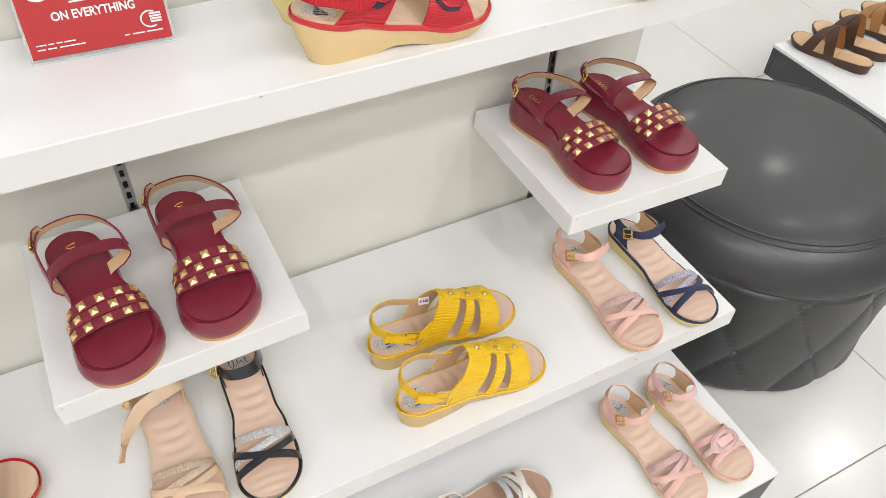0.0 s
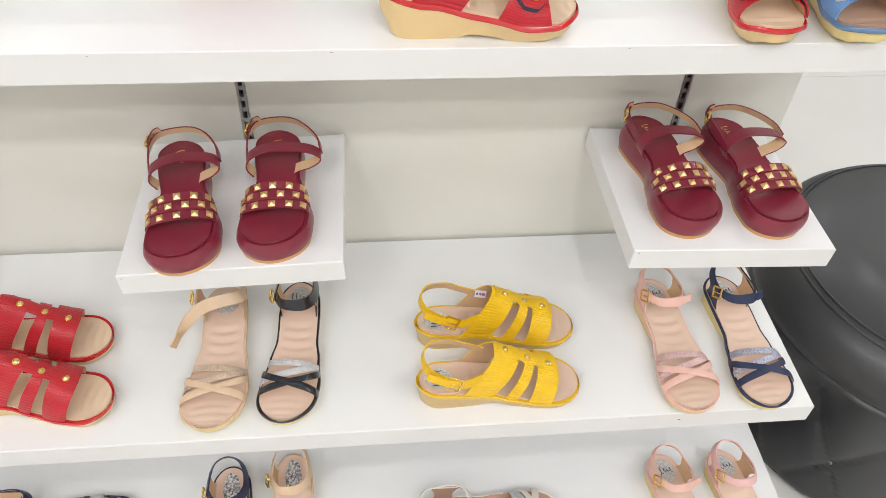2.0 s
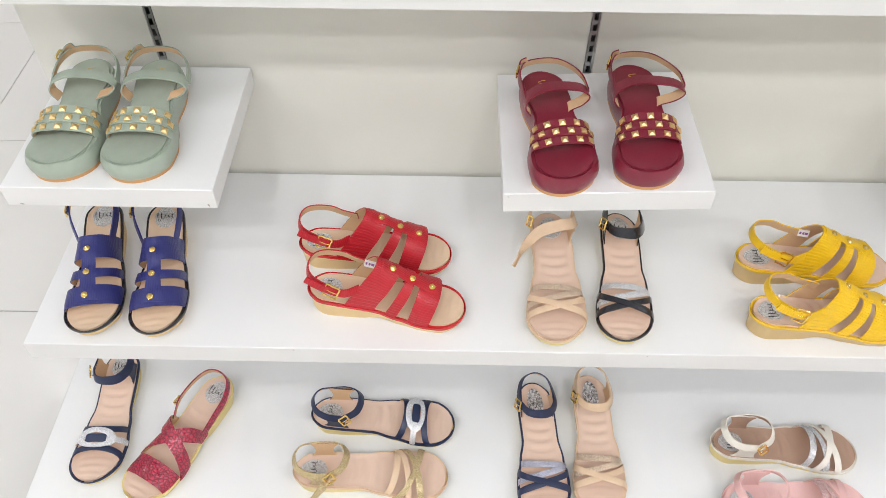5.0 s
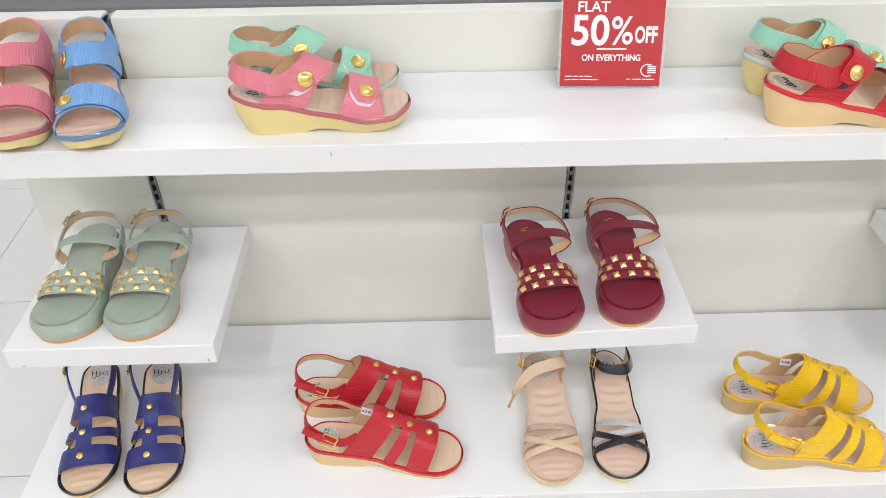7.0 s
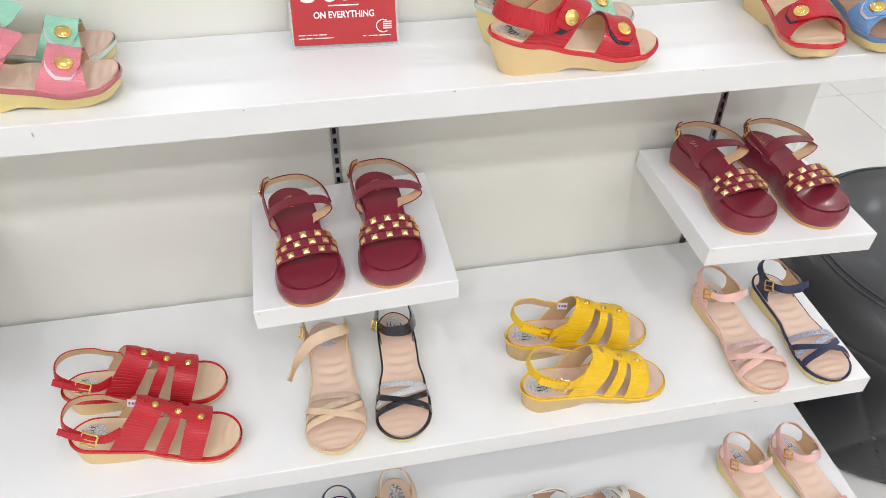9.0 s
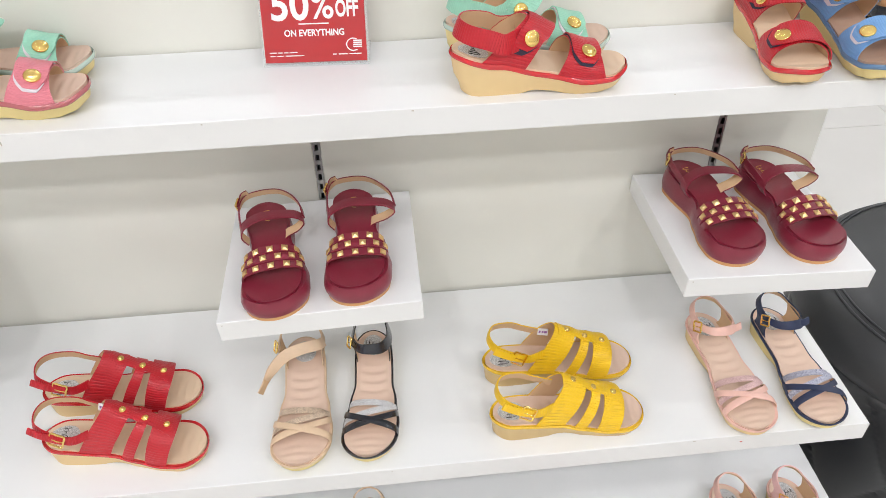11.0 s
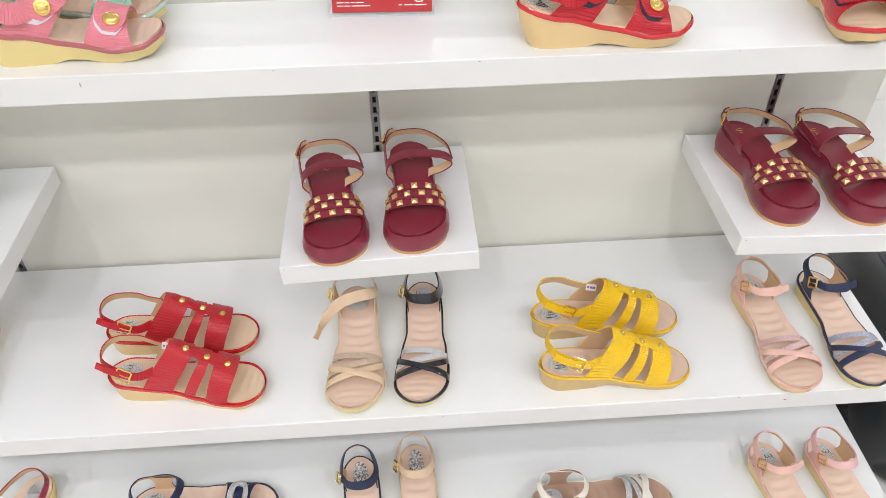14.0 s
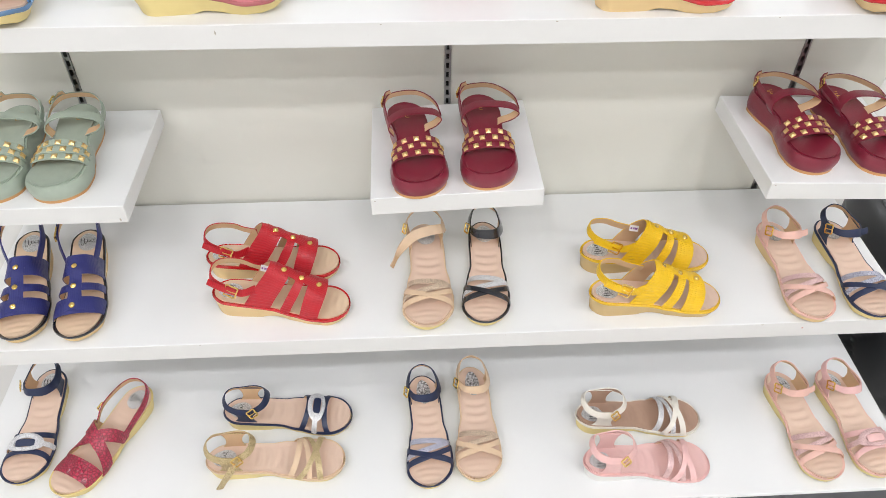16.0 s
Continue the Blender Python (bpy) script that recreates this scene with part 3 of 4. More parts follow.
def logo_patch(parent, last, u0=0.045, u1=0.215, wid=0.58, material=None, lift=0.0, script=True):
    """An oval foil patch on the heel of the insole with a handwritten-looking dark squiggle."""
    bm = bmesh.new()
    uc, du = (u0 + u1) / 2, (u1 - u0) / 2
    ring = []
    for k in range(28):
        a = 2 * math.pi * k / 28
        u = uc + du * math.cos(a)
        y = last.c(u) + last.half * WIDTH(uc) * wid * math.sin(a) * (1 + 0.12 * math.cos(a))
        ring.append((u, y))
    top = [bm.verts.new((u * last.L, y, last.top(u) + 0.0022 + lift)) for u, y in ring]
    low = [bm.verts.new((u * last.L, y, last.top(u) - 0.002 + lift)) for u, y in ring]
    bm.faces.new(top)
    for i in range(28):
        j = (i + 1) % 28
        bm.faces.new((low[i], low[j], top[j], top[i]))
    bmesh.ops.recalc_face_normals(bm, faces=bm.faces)
    pa = part("logo_patch", bm, material or PATCH, parent, "silver foil logo patch")
    if not script:
        return pa
    pts = []
    for k in range(34):
        t = k / 33
        a = t * 9.5 * math.pi
        swing = (0.42 if t < 0.25 else 0.20 + 0.12 * math.sin(7 * t))
        u = uc - du * swing * math.sin(a)
        y = last.c(u) + last.half * WIDTH(uc) * wid * (0.80 * (2 * t - 1) + 0.10 * math.cos(a))
        pts.append((u * last.L, y, last.top(u) + 0.0028 + lift))
    part("logo_stroke", tube(pts, 0.00042, 110, 4), INK, pa)
    return pa


def footbed(parent, last, material, inset=0.0024, lift=0.002, arcs=True, dish=0.002):
    def relief(u, v, x, y):
        z = 0.0
        if arcs:
            e = 1 - min(1, abs(v) * 1.25) ** 3
            if 0.27 < u < 0.60:
                s = (x + 9.0 * y * y) / 0.019
                z += 0.0021 * math.sin(2 * math.pi * s) * max(0, e) * math.sin(math.pi * (u - 0.27) / 0.33) ** 0.5
            if 0.80 < u < 0.97:
                s = (x - 7.0 * y * y) / 0.014
                z += 0.0006 * math.sin(2 * math.pi * s) * max(0, e)
        # stitched border groove
        if 0.66 < abs(v) < 0.9 and 0.08 < u < 0.93:
            z -= 0.0006
        return z
    bm = slab(last, lambda u: last.top(u) - 0.003, lambda u: last.top(u) + lift, inset=inset, n=84, m=14, relief=relief, dish=dish)
    return part("insole", bm, material, parent, smooth=True)


def price_tag(parent, at, turn):
    bm = boxed(-0.009, 0.009, -0.0005, 0.0005, -0.006, 0.006)
    t = part("price_tag", bm, TAGW, parent, "small white price sticker")
    t.matrix_basis = Matrix.Translation(at) @ turn
    bars = bmesh.new()
    for x0, x1 in ((-0.007, -0.004), (-0.002, 0.001), (0.002, 0.007)):
        box(bars, x0, x1, -0.0009, -0.0006, -0.002, 0.002)
    bo = part("print_bars", bars, TAGINK, t)
    return t


def finish(thing, label, group):
    return tagged(thing, label, "sandal", group)


# heights of the footbed along the sole
FLAT_TOP = spline([(0, 0.031), (0.72, 0.017), (1, 0.021)])
LOW_TOP = spline([(0, 0.041), (0.74, 0.020), (1, 0.022)])
FLAT_BOT = spline([(0, 0.002), (0.06, 0.0), (0.34, 0.0), (0.42, 0.004), (0.52, 0.004), (0.6, 0.0), (0.85, 0.0), (1, 0.007)])
WEDGE_TOP = spline([(0, 0.060), (0.25, 0.0475), (0.5, 0.0335), (0.74, 0.0250), (0.88, 0.0275), (1, 0.034)])
WEDGE_BOT = spline([(0, 0.003), (0.05, 0.0), (0.36, 0.0), (0.47, 0.0045), (0.55, 0.0045), (0.65, 0.0005), (0.72, 0.0), (0.82, 0.002), (0.92, 0.0065), (1, 0.014)])
PLAT_TOP = spline([(0, 0.044), (0.3, 0.041), (0.7, 0.032), (1, 0.034)])


def studded_sandal(at, turn, leath, word, group, rest="middle", flare=0.014):
    """A thick wrapped platform with three studded toe straps, an instep strap and a buckled heel strap."""
    th = empty("studded_sandal", at, turn)
    x0, x1, z, lean, deep = SMALL_LEAN[rest]
    pivot = Matrix.Translation(((x0 + x1) / 2, 0, z))
    th.matrix_basis = pivot @ pose(0, 0, 0, 0, lean, 0) @ pivot.inverted() @ pose(at[0], at[1], z, 0, 0, turn)
    la = Last(0.235, 0.0465, PLAT_TOP, rise=0.41)
    full = la.hw
    la.hw = lambda u: full(u) * (1 - 0.10 * math.exp(-((u - 0.45) / 0.13) ** 2))
    part("outsole", slab(la, lambda u: 0.0, lambda u: 0.006, inset=-0.0005), TANSOLE, th, "thin tan rubber outsole", smooth=True)
    part("platform", slab(la, lambda u: 0.006, lambda u: la.top(u), bulge=0.0035, inset=0.0, dish=0.006), leath, th, smooth=True)
    bm = slab(la, lambda u: la.top(u) - 0.003, lambda u: la.top(u) + 0.0018, inset=0.0046, n=60, m=10, dish=0.0015)
    part("insole", bm, leath, th, smooth=True)
    stamp = []
    for k in range(30):
        t = k / 29
        a = t * 8.5 * math.pi
        u = 0.10 + 0.115 * t + 0.006 * math.cos(a)
        stamp.append((u * la.L, la.c(u) + (0.006 if t < 0.25 else 0.0032) * math.sin(a), la.top(u) + 0.0012))
    part("gold_stamp", tube(stamp, 0.0005, 100, 4), GOLDINK, th, "gold stamped logo stroke")
    for r, (uc, lift) in enumerate(((0.595, 0.0045), (0.655, 0.003), (0.715, 0.0015))):
        st = part("toe_strap", band(la, uc, uc + 0.01, 0.0138, 0.0138, lift=lift, crown=0.040), [leath, LINING], th, smooth=True)
        n = 5 if r != 1 else 6
        for k in range(n):
            f = (k + 0.5) / n if r != 1 else (k + 0.15) / (n - 0.7)
            phi = 0.28 + (math.pi - 0.56) * f
            u = uc + 0.005 + 0.040 * math.sin(phi) + 0.004 * math.cos(phi)
            p, nn = la.over(u, phi, lift + 0.0022)
            pin("stud", STUD, st, p, nn, label="gold pyramid stud")
    L = la.L
    over = [(0.385 * L, -0.029, 0.038), (0.375 * L, -0.0375, 0.052), (0.36 * L, -0.031, 0.066), (0.345 * L, -0.007, 0.0745), (0.345 * L, 0.022, 0.0735),
            (0.35 * L, 0.040 + 0.55 * flare, 0.068), (0.365 * L, 0.044 + flare, 0.058), (0.375 * L, 0.038 + 0.7 * flare, 0.048), (0.385 * L, 0.030 + 0.1 * flare, 0.0425), (0.39 * L, 0.024, 0.036)]
    part("instep_strap", loop_strap(over, 0.0195), [leath, LINING], th, smooth=True)
    pa = [(0.37 * L, -0.0365, 0.057), (0.27 * L, -0.0375, 0.063), (0.15 * L, -0.036, 0.066), (0.05 * L, -0.024, 0.0675), (0.006, 0.002, 0.068),
          (0.05 * L, 0.028, 0.068), (0.14 * L, 0.044 + 0.2 * flare, 0.068), (0.25 * L, 0.046 + 0.8 * flare, 0.066), (0.345 * L, 0.0455 + flare, 0.061)]
    hs = part("heel_strap", ribbon(pa, 0.0108, n=54, hub=(0.05, 0)), [leath, LINING], th, smooth=True)
    buckle(hs, (0.12 * L, -0.036, 0.068), (-0.45, -1, 0.1), (1, -0.3, -0.5), 0.013, 0.015)
    part("strap_tip", ribbon([(0.13 * L, -0.0375, 0.068), (0.06 * L, -0.031, 0.073), (0.012, -0.020, 0.077)], 0.0095, n=8, hub=(0.05, 0)), [leath, LINING], hs, smooth=True)
    return finish(th, "%s leather platform sandal with gold pyramid studs" % word, group)


def wedge_sandal(at, turn, leath, patent, insole, word, group, tape=None):
    """A cream wedge with a patent rim and two hook-tape straps with round gold buttons."""
    th = empty("wedge_sandal", at, turn)
    la = Last(0.236, 0.0425, WEDGE_TOP, WEDGE_BOT, rise=spline([(0.40, 0.66), (0.72, 0.56)]))
    part("wedge_sole", slab(la, WEDGE_BOT, lambda u: la.top(u) - 0.007, taper=0.0075, inset=0.0008, bulge=0.0), CREAM_Y if word != "red" else CREAM, th, "cream rubber wedge sole", smooth=True)
    part("rim", slab(la, lambda u: la.top(u) - 0.007, lambda u: la.top(u), inset=0.0, bulge=0.0017, dish=0.006), patent, th, "glossy coloured rim", smooth=True)
    footbed(th, la, insole)
    logo_patch(th, la)
    fs = part("front_strap", band(la, 0.715, 0.71, 0.062, 0.056, lift=0.001, w_mid=0.038, crown=0.030), [leath, LINING], th, smooth=True)

    def flap(uc, w, ph0, ph1, lift):
        def fu(a, b):
            r = 1 - max(0.0, (a - 0.80) / 0.20) ** 2.2 * 0.55
            return uc + (b - 0.5) * w * r / la.L
        return patch(la, fu, lambda a, b: ph0 + (ph1 - ph0) * a, lift=lift)
    tp = part("hook_tape", flap(0.735, 0.035, 0.6, 2.64, 0.0034), [tape or VELCRO, tape or VELCRO], fs, "hook tape edge", smooth=True)
    fl = part("strap_flap", flap(0.742, 0.038, -0.04, 2.54, 0.0052), [leath, LINING], fs, smooth=True)
    p, nn = la.over(0.748, 2.12, 0.0082)
    pin("button", BUTTON, fl, p, nn, label="round gold button")
    ins = part("instep_strap", band(la, 0.275, 0.275, 0.058, 0.058, lift=0.001, crown=0.205, w_mid=0.031), [leath, LINING], th, smooth=True)

    def flap2(lift, ph0, ph1, w):
        def fu(a, b):
            ph = ph0 + (ph1 - ph0) * a
            r = 1 - max(0.0, (a - 0.82) / 0.18) ** 2.2 * 0.5
            return 0.29 + 0.205 * math.sin(ph) + (b - 0.5) * w * r / la.L
        return patch(la, fu, lambda a, b: ph0 + (ph1 - ph0) * a, lift=lift)
    part("hook_tape", flap2(0.0034, 0.9, 2.87, 0.030), [tape or VELCRO, tape or VELCRO], ins, smooth=True)
    f2 = part("strap_flap", flap2(0.0052, -0.04, 2.74, 0.034), [leath, LINING], ins, smooth=True)
    p, nn = la.over(0.29 + 0.205 * math.sin(2.42), 2.42, 0.0082)
    pin("button", BUTTON, f2, p, nn, label="round gold button")
    L = la.L
    pa = [la.over(0.375, math.pi - 0.62, 0.001)[0], (0.285 * L, -0.0325, 0.0765), (0.20 * L, -0.0335, 0.0835), (0.085 * L, -0.0235, 0.089), (0.035 * L, 0.0, 0.091),
          (0.085 * L, 0.0245, 0.089), (0.20 * L, 0.035, 0.0835), (0.285 * L, 0.034, 0.0765), la.over(0.375, 0.62, 0.001)[0]]
    part("heel_strap", ribbon(pa, lambda t: 0.0240 + 0.003 * abs(2 * t - 1) ** 2, n=52, lean=0.35, hub=(0.06, 0)), [leath, LINING], th, smooth=True)
    return finish(th, "%s wedge sandal with gold buttons on cream sole" % word, group)


def tbar_sandal(at, turn, leath, patent, insole, sole, word, group, tag=False, L=0.262, rise=0.95, side=(0.335, 0.535, 0.715), crown=(0.185, 0.125, 0.065), rivets=(0.548, 0.668, 0.790), flare=0.003):
    """A ribbed cut-out upper of three bands joined by a spine, with rivets and a buckled slingback."""
    th = empty("cutout_sandal", at, turn)
    la = Last(L, 0.0435, LOW_TOP, FLAT_BOT, rise=rise)
    part("outsole", slab(la, FLAT_BOT, lambda u: la.top(u) - 0.005, taper=0.004, inset=0.0006), sole, th, "rubber outsole with low heel", smooth=True)
    part("rim", slab(la, lambda u: la.top(u) - 0.005, lambda u: la.top(u) + 0.0006, inset=-0.0008, bulge=0.0008, dish=0.006), patent, th, "glossy coloured rim", smooth=True)
    footbed(th, la, insole, inset=0.0038)
    logo_patch(th, la)
    part("rear_band", band(la, side[0] - 0.002, side[0] - 0.002, 0.047, 0.047, lift=0.001, crown=crown[0] + 0.004, w_mid=0.034), [leath, LINING], th, smooth=True)
    part("middle_band", band(la, side[1], side[1], 0.0175, 0.0175, lift=0.0008, crown=crown[1], w_mid=0.014), [leath, LINING], th, smooth=True)
    part("front_band", band(la, side[2], side[2], 0.033, 0.033, lift=0.001, crown=crown[2], w_mid=0.032), [leath, LINING], th, smooth=True)
    hp = math.pi / 2

    def spine_phi(a, b):
        w = 0.26 + 0.20 * abs(2 * a - 1) ** 3
        return hp + (b - 0.5) * 2 * w
    sp = part("spine", patch(la, lambda a, b: rivets[0] - 0.063 + (rivets[2] - rivets[0] + 0.093) * a, spine_phi, lift=0.0022), [leath, LINING], th, smooth=True)
    for u in rivets:
        p, nn = la.over(u, hp + 0.05, 0.0042)
        pin("rivet", RIVET, sp, p, nn, label="round gold rivet")
    p_in, p_out = la.over(side[0] + 0.02, math.pi - 0.48, 0.0)[0], la.over(side[0] + 0.05, 0.52, -0.001)[0]
    pa = [p_in, (0.27 * L, -0.036, 0.076), (0.16 * L, -0.0365, 0.088), (0.065 * L, -0.026, 0.096), (0.03 * L, -0.006, 0.097), (0.045 * L, 0.014, 0.097),
          (0.10 * L, 0.029, 0.092), (0.20 * L, 0.036, 0.085), (0.28 * L, 0.0365, 0.075), p_out]
    hs = part("heel_strap", ribbon(pa, lambda t: 0.0138 + flare * max(0, t - 0.72) / 0.28, n=56, hub=(0.055, 0)), [leath, LINING], th, smooth=True)
    buckle(hs, (0.20 * L, -0.0395, 0.084), (-0.05, -1, 0.25), (1, -0.05, -0.42), 0.020, 0.021)
    part("strap_tip", ribbon([(0.23 * L, -0.0395, 0.081), (0.13 * L, -0.0395, 0.092), (0.045 * L, -0.036, 0.102)], 0.0125, n=10, hub=(0.055, 0)), [leath, LINING], hs, smooth=True)
    if tag:
        price_tag(th, la.over(side[0] + 0.055, 0.60, -0.004)[0], pose(0, 0, 0, -24, 8, -6))
    return finish(th, "%s cut-out slingback sandal with three gold rivets" % word, group)


class Counter:
    """The upright side piece between the sole's edge and the ankle strap."""

    def __init__(self, la, s, y_top, z_top):
        self.la, self.s, self.y_top, self.z_top, self.L = la, s, y_top, z_top, la.L

    def over(self, u, a, off=0.0):
        z0 = self.la.top(u) - 0.002
        y0 = self.s * (self.la.hw(u) - 0.004) + self.la.c(u)
        return Vector((u * self.L, y0 + (self.s * self.y_top - y0) * a + self.s * (off - 0.0012), z0 + (self.z_top - z0) * a)), Vector((0, self.s, 0))


def ankle(th, la, leath, side_open=False, wide=0.0145, hi=0.0, gold=None, lin=None, tip=False):
    """The counter pieces and the ankle strap with its buckle."""
    L = la.L
    z = hi
    lin = lin or LINING
    if not side_open:
        pa = [(0.25 * L, -0.0305, 0.068 + z), (0.335 * L, -0.018, 0.074 + z), (0.36 * L, 0.002, 0.077 + z), (0.335 * L, 0.021, 0.074 + z), (0.25 * L, 0.0315, 0.069 + z), (0.14 * L, 0.0295, 0.068 + z),
              (0.06 * L, 0.020, 0.074 + z), (0.03 * L, 0.0, 0.078 + z), (0.06 * L, -0.020, 0.074 + z), (0.14 * L, -0.0285, 0.068 + z), (0.25 * L, -0.0305, 0.068 + z)]
        st = part("ankle_strap", ribbon(pa, lambda t: wide * (0.82 + 0.36 * max(0, math.cos(2 * math.pi * (t - 0.3)))), n=64, lean=0.5, hub=(0.16 * L, 0)), [leath, lin], th, smooth=True)
        if tip:
            part("strap_tip", ribbon([(0.350 * L, 0.010, 0.0765 + z), (0.336 * L, 0.026, 0.0742 + z), (0.318 * L, 0.037, 0.0730 + z)], wide * 0.86, n=10, lean=0.5, hub=(0.16 * L, 0)), [leath, lin], st, smooth=True)
        buckle(st, (0.265 * L, -0.0335, 0.070 + z), (0.35, -1, 0.4), (0.8, 0.35, 0.4), 0.014, 0.0165, gold)
    else:
        pa = [(0.24 * L, -0.037, 0.068), (0.13 * L, -0.035, 0.072), (0.05 * L, -0.020, 0.080), (0.03 * L, 0.0, 0.082), (0.05 * L, 0.022, 0.079), (0.14 * L, 0.036, 0.071), (0.24 * L, 0.037, 0.070)]
        st = part("ankle_strap", ribbon(pa, wide * 0.8, n=48, lean=0.4, hub=(0.16 * L, 0)), [leath, LINING], th, smooth=True)
        tail = [(0.20 * L, 0.038, 0.070), (0.26 * L, 0.030, 0.080), (0.30 * L, 0.006, 0.085), (0.33 * L, -0.024, 0.078), (0.40 * L, -0.048, 0.062), (0.50 * L, -0.066, 0.042)]
        part("loose_strap", ribbon(tail, lambda t: 0.0165 + 0.003 * math.sin(math.pi * t), n=36, lean=0.8, hub=(0.12 * L, 0)), [leath, LINING], st, smooth=True)
        buckle(st, (0.25 * L, -0.038, 0.080), (0.25, -1, 0.4), (0.8, 0.35, 0.4), 0.014, 0.0165, gold)
    for s in (-1, 1):
        part("counter", patch(Counter(la, s, 0.0295 if not side_open else 0.0350, 0.067 + z if not side_open else 0.070), lambda a, b: 0.19 + 0.012 * a + (b - 0.5) * (0.049 - 0.019 * math.sin(math.pi * min(1, a * 1.02)) ** 0.7) / L, lambda a, b: a, na=14, nb=6), [leath, lin], th, smooth=True)
    return st


def flat_sole(th, la, sole, rim, insole, patch_on=True, gems=False):
    part("outsole", slab(la, FLAT_BOT, lambda u: la.top(u) - 0.004, taper=0.0035, inset=0.0004), sole, th, "rubber outsole", smooth=True)
    part("rim", slab(la, lambda u: la.top(u) - 0.004, lambda u: la.top(u) + 0.0008, inset=-0.0008, bulge=0.0008, dish=0.006), rim, th, "coloured edge binding", smooth=True)
    footbed(th, la, insole)
    if gems:
        logo_patch(th, la, 0.05, 0.27, 0.46, GEMS, 0.0, False)
    elif patch_on:
        logo_patch(th, la)


def cross_sandal(at, turn, leath, glit, insole, sole, rim, word, group, L=0.256, open_strap=False, gems=False, straps=None, hoop=0.0, tail=False, tip=False, half=0.0435):
    """A flat with crossed plain and glitter straps and an ankle strap."""
    th = empty("cross_strap_sandal", at, turn)
    la = Last(L, half, FLAT_TOP, FLAT_BOT, rise=spline([(0.3, 0.68), (0.65, 0.48)]))
    flat_sole(th, la, sole, rim, insole, True, gems)
    table = straps or ((0.612, 0.645, 0.0105, glit, 0.0004), (0.752, 0.628, 0.0098, glit, 0.0016), (0.832, 0.672, 0.0108, leath, 0.0028), (0.672, 0.825, 0.0108, leath, 0.0040))
    for a, b, w, m, lift in table:
        part("glitter_strap" if m is glit else "cross_strap", band(la, a, b, w, w, lift=lift, crown=0.045, thick=0.0017), [m, LINING], th, smooth=True)
    ankle(th, la, leath, open_strap, 0.0145 + 0.25 * hoop, hoop, lin=insole if insole in (IN_TAUPE, IN_PINK) else None, tip=tip)
    if tail:
        pa = [(0.275 * L, -0.031, 0.077), (0.225 * L, -0.041, 0.060), (0.165 * L, -0.050, 0.038), (0.12 * L, -0.055, 0.019)]
        part("strap_tail", ribbon(pa, 0.0135, n=20, lean=0.3, axis=(0.6, 0, 0.6), hub=(0.16 * L, 0)), [leath, LINING], th, smooth=True)
    return finish(th, "%s flat sandal with crossed glitter straps" % word, group)


def ring_sandal(at, turn, leath, ring, insole, sole, rim, word, group, L=0.256):
    """A flat with a chain-link ring on two toe straps."""
    th = empty("ring_sandal", at, turn)
    la = Last(L, 0.0435, FLAT_TOP, FLAT_BOT, rise=spline([(0.3, 0.68), (0.65, 0.48)]))
    flat_sole(th, la, sole, rim, insole)
    part("cross_strap", band(la, 0.615, 0.615, 0.0105, 0.0105, lift=0.0005, crown=0.055), [leath, LINING], th, smooth=True)
    part("cross_strap", band(la, 0.825, 0.825, 0.0105, 0.0105, lift=0.0005, crown=-0.035), [leath, LINING], th, smooth=True)
    part("glitter_strap", band(la, 0.72, 0.72, 0.0095, 0.0095, lift=0.0025, crown=0.008), [ring, LINING], th, smooth=True)

    def rfu(a, b):
        r = 0.0132 + 0.0042 * (b - 0.5) * 2
        return 0.73 + r * math.cos(2 * math.pi * a) / la.L

    def rphi(a, b):
        r = 0.48 + 0.12 * (b - 0.5) * 2
        return math.pi / 2 + r * math.sin(2 * math.pi * a) * 1.35
    part("ring_ornament", patch(la, rfu, rphi, lift=0.0052, thick=0.003, na=36, nb=4), [ring, ring], th, "glittering ring ornament", smooth=True)
    part("link_tab", patch(la, lambda a, b: 0.73 + (b - 0.5) * 0.014 / la.L, lambda a, b: math.pi / 2 + (a - 0.5) * 0.8, lift=0.0052, na=8), [leath, LINING], th, smooth=True)
    ankle(th, la, leath)
    return finish(th, "%s flat sandal with a link ring ornament" % word, group)


def croc_sandal(at, turn, leath, insole, sole, word, group, L=0.256):
    th = empty("cross_strap_sandal", at, turn)
    la = Last(L, 0.0435, FLAT_TOP, FLAT_BOT, rise=spline([(0.3, 0.68), (0.65, 0.48)]))
    flat_sole(th, la, sole, CREAM_Y, insole)
    part("toe_band", band(la, 0.80, 0.81, 0.036, 0.036, lift=0.0005), [leath, LINING], th, smooth=True)
    part("cross_strap", band(la, 0.70, 0.44, 0.026, 0.022, lift=0.0025), [leath, LINING], th, smooth=True)
    part("cross_strap", band(la, 0.44, 0.70, 0.022, 0.028, lift=0.0048), [leath, LINING], th, smooth=True)
    p_in, p_out = la.over(0.45, math.pi - 0.42, 0.002)[0], la.over(0.43, 0.12, 0.002)[0]
    pa = [p_in, (0.33 * L, -0.033, 0.055), (0.18 * L, -0.033, 0.058), (0.07 * L, -0.022, 0.062), (0.035 * L, 0.0, 0.063),
          (0.07 * L, 0.024, 0.060), (0.18 * L, 0.035, 0.050), (0.30 * L, 0.0345, 0.039), p_out]
    hs = part("heel_strap", ribbon(pa, 0.0125, n=48, hub=(0.055, 0)), [leath, LINING], th, smooth=True)
    buckle(hs, (0.34 * L, -0.0345, 0.055), (0, -1, 0.3), (1, 0, -0.2), 0.013, 0.015)
    return finish(th, "%s croc-textured flat sandal with wide crossed straps" % word, group)


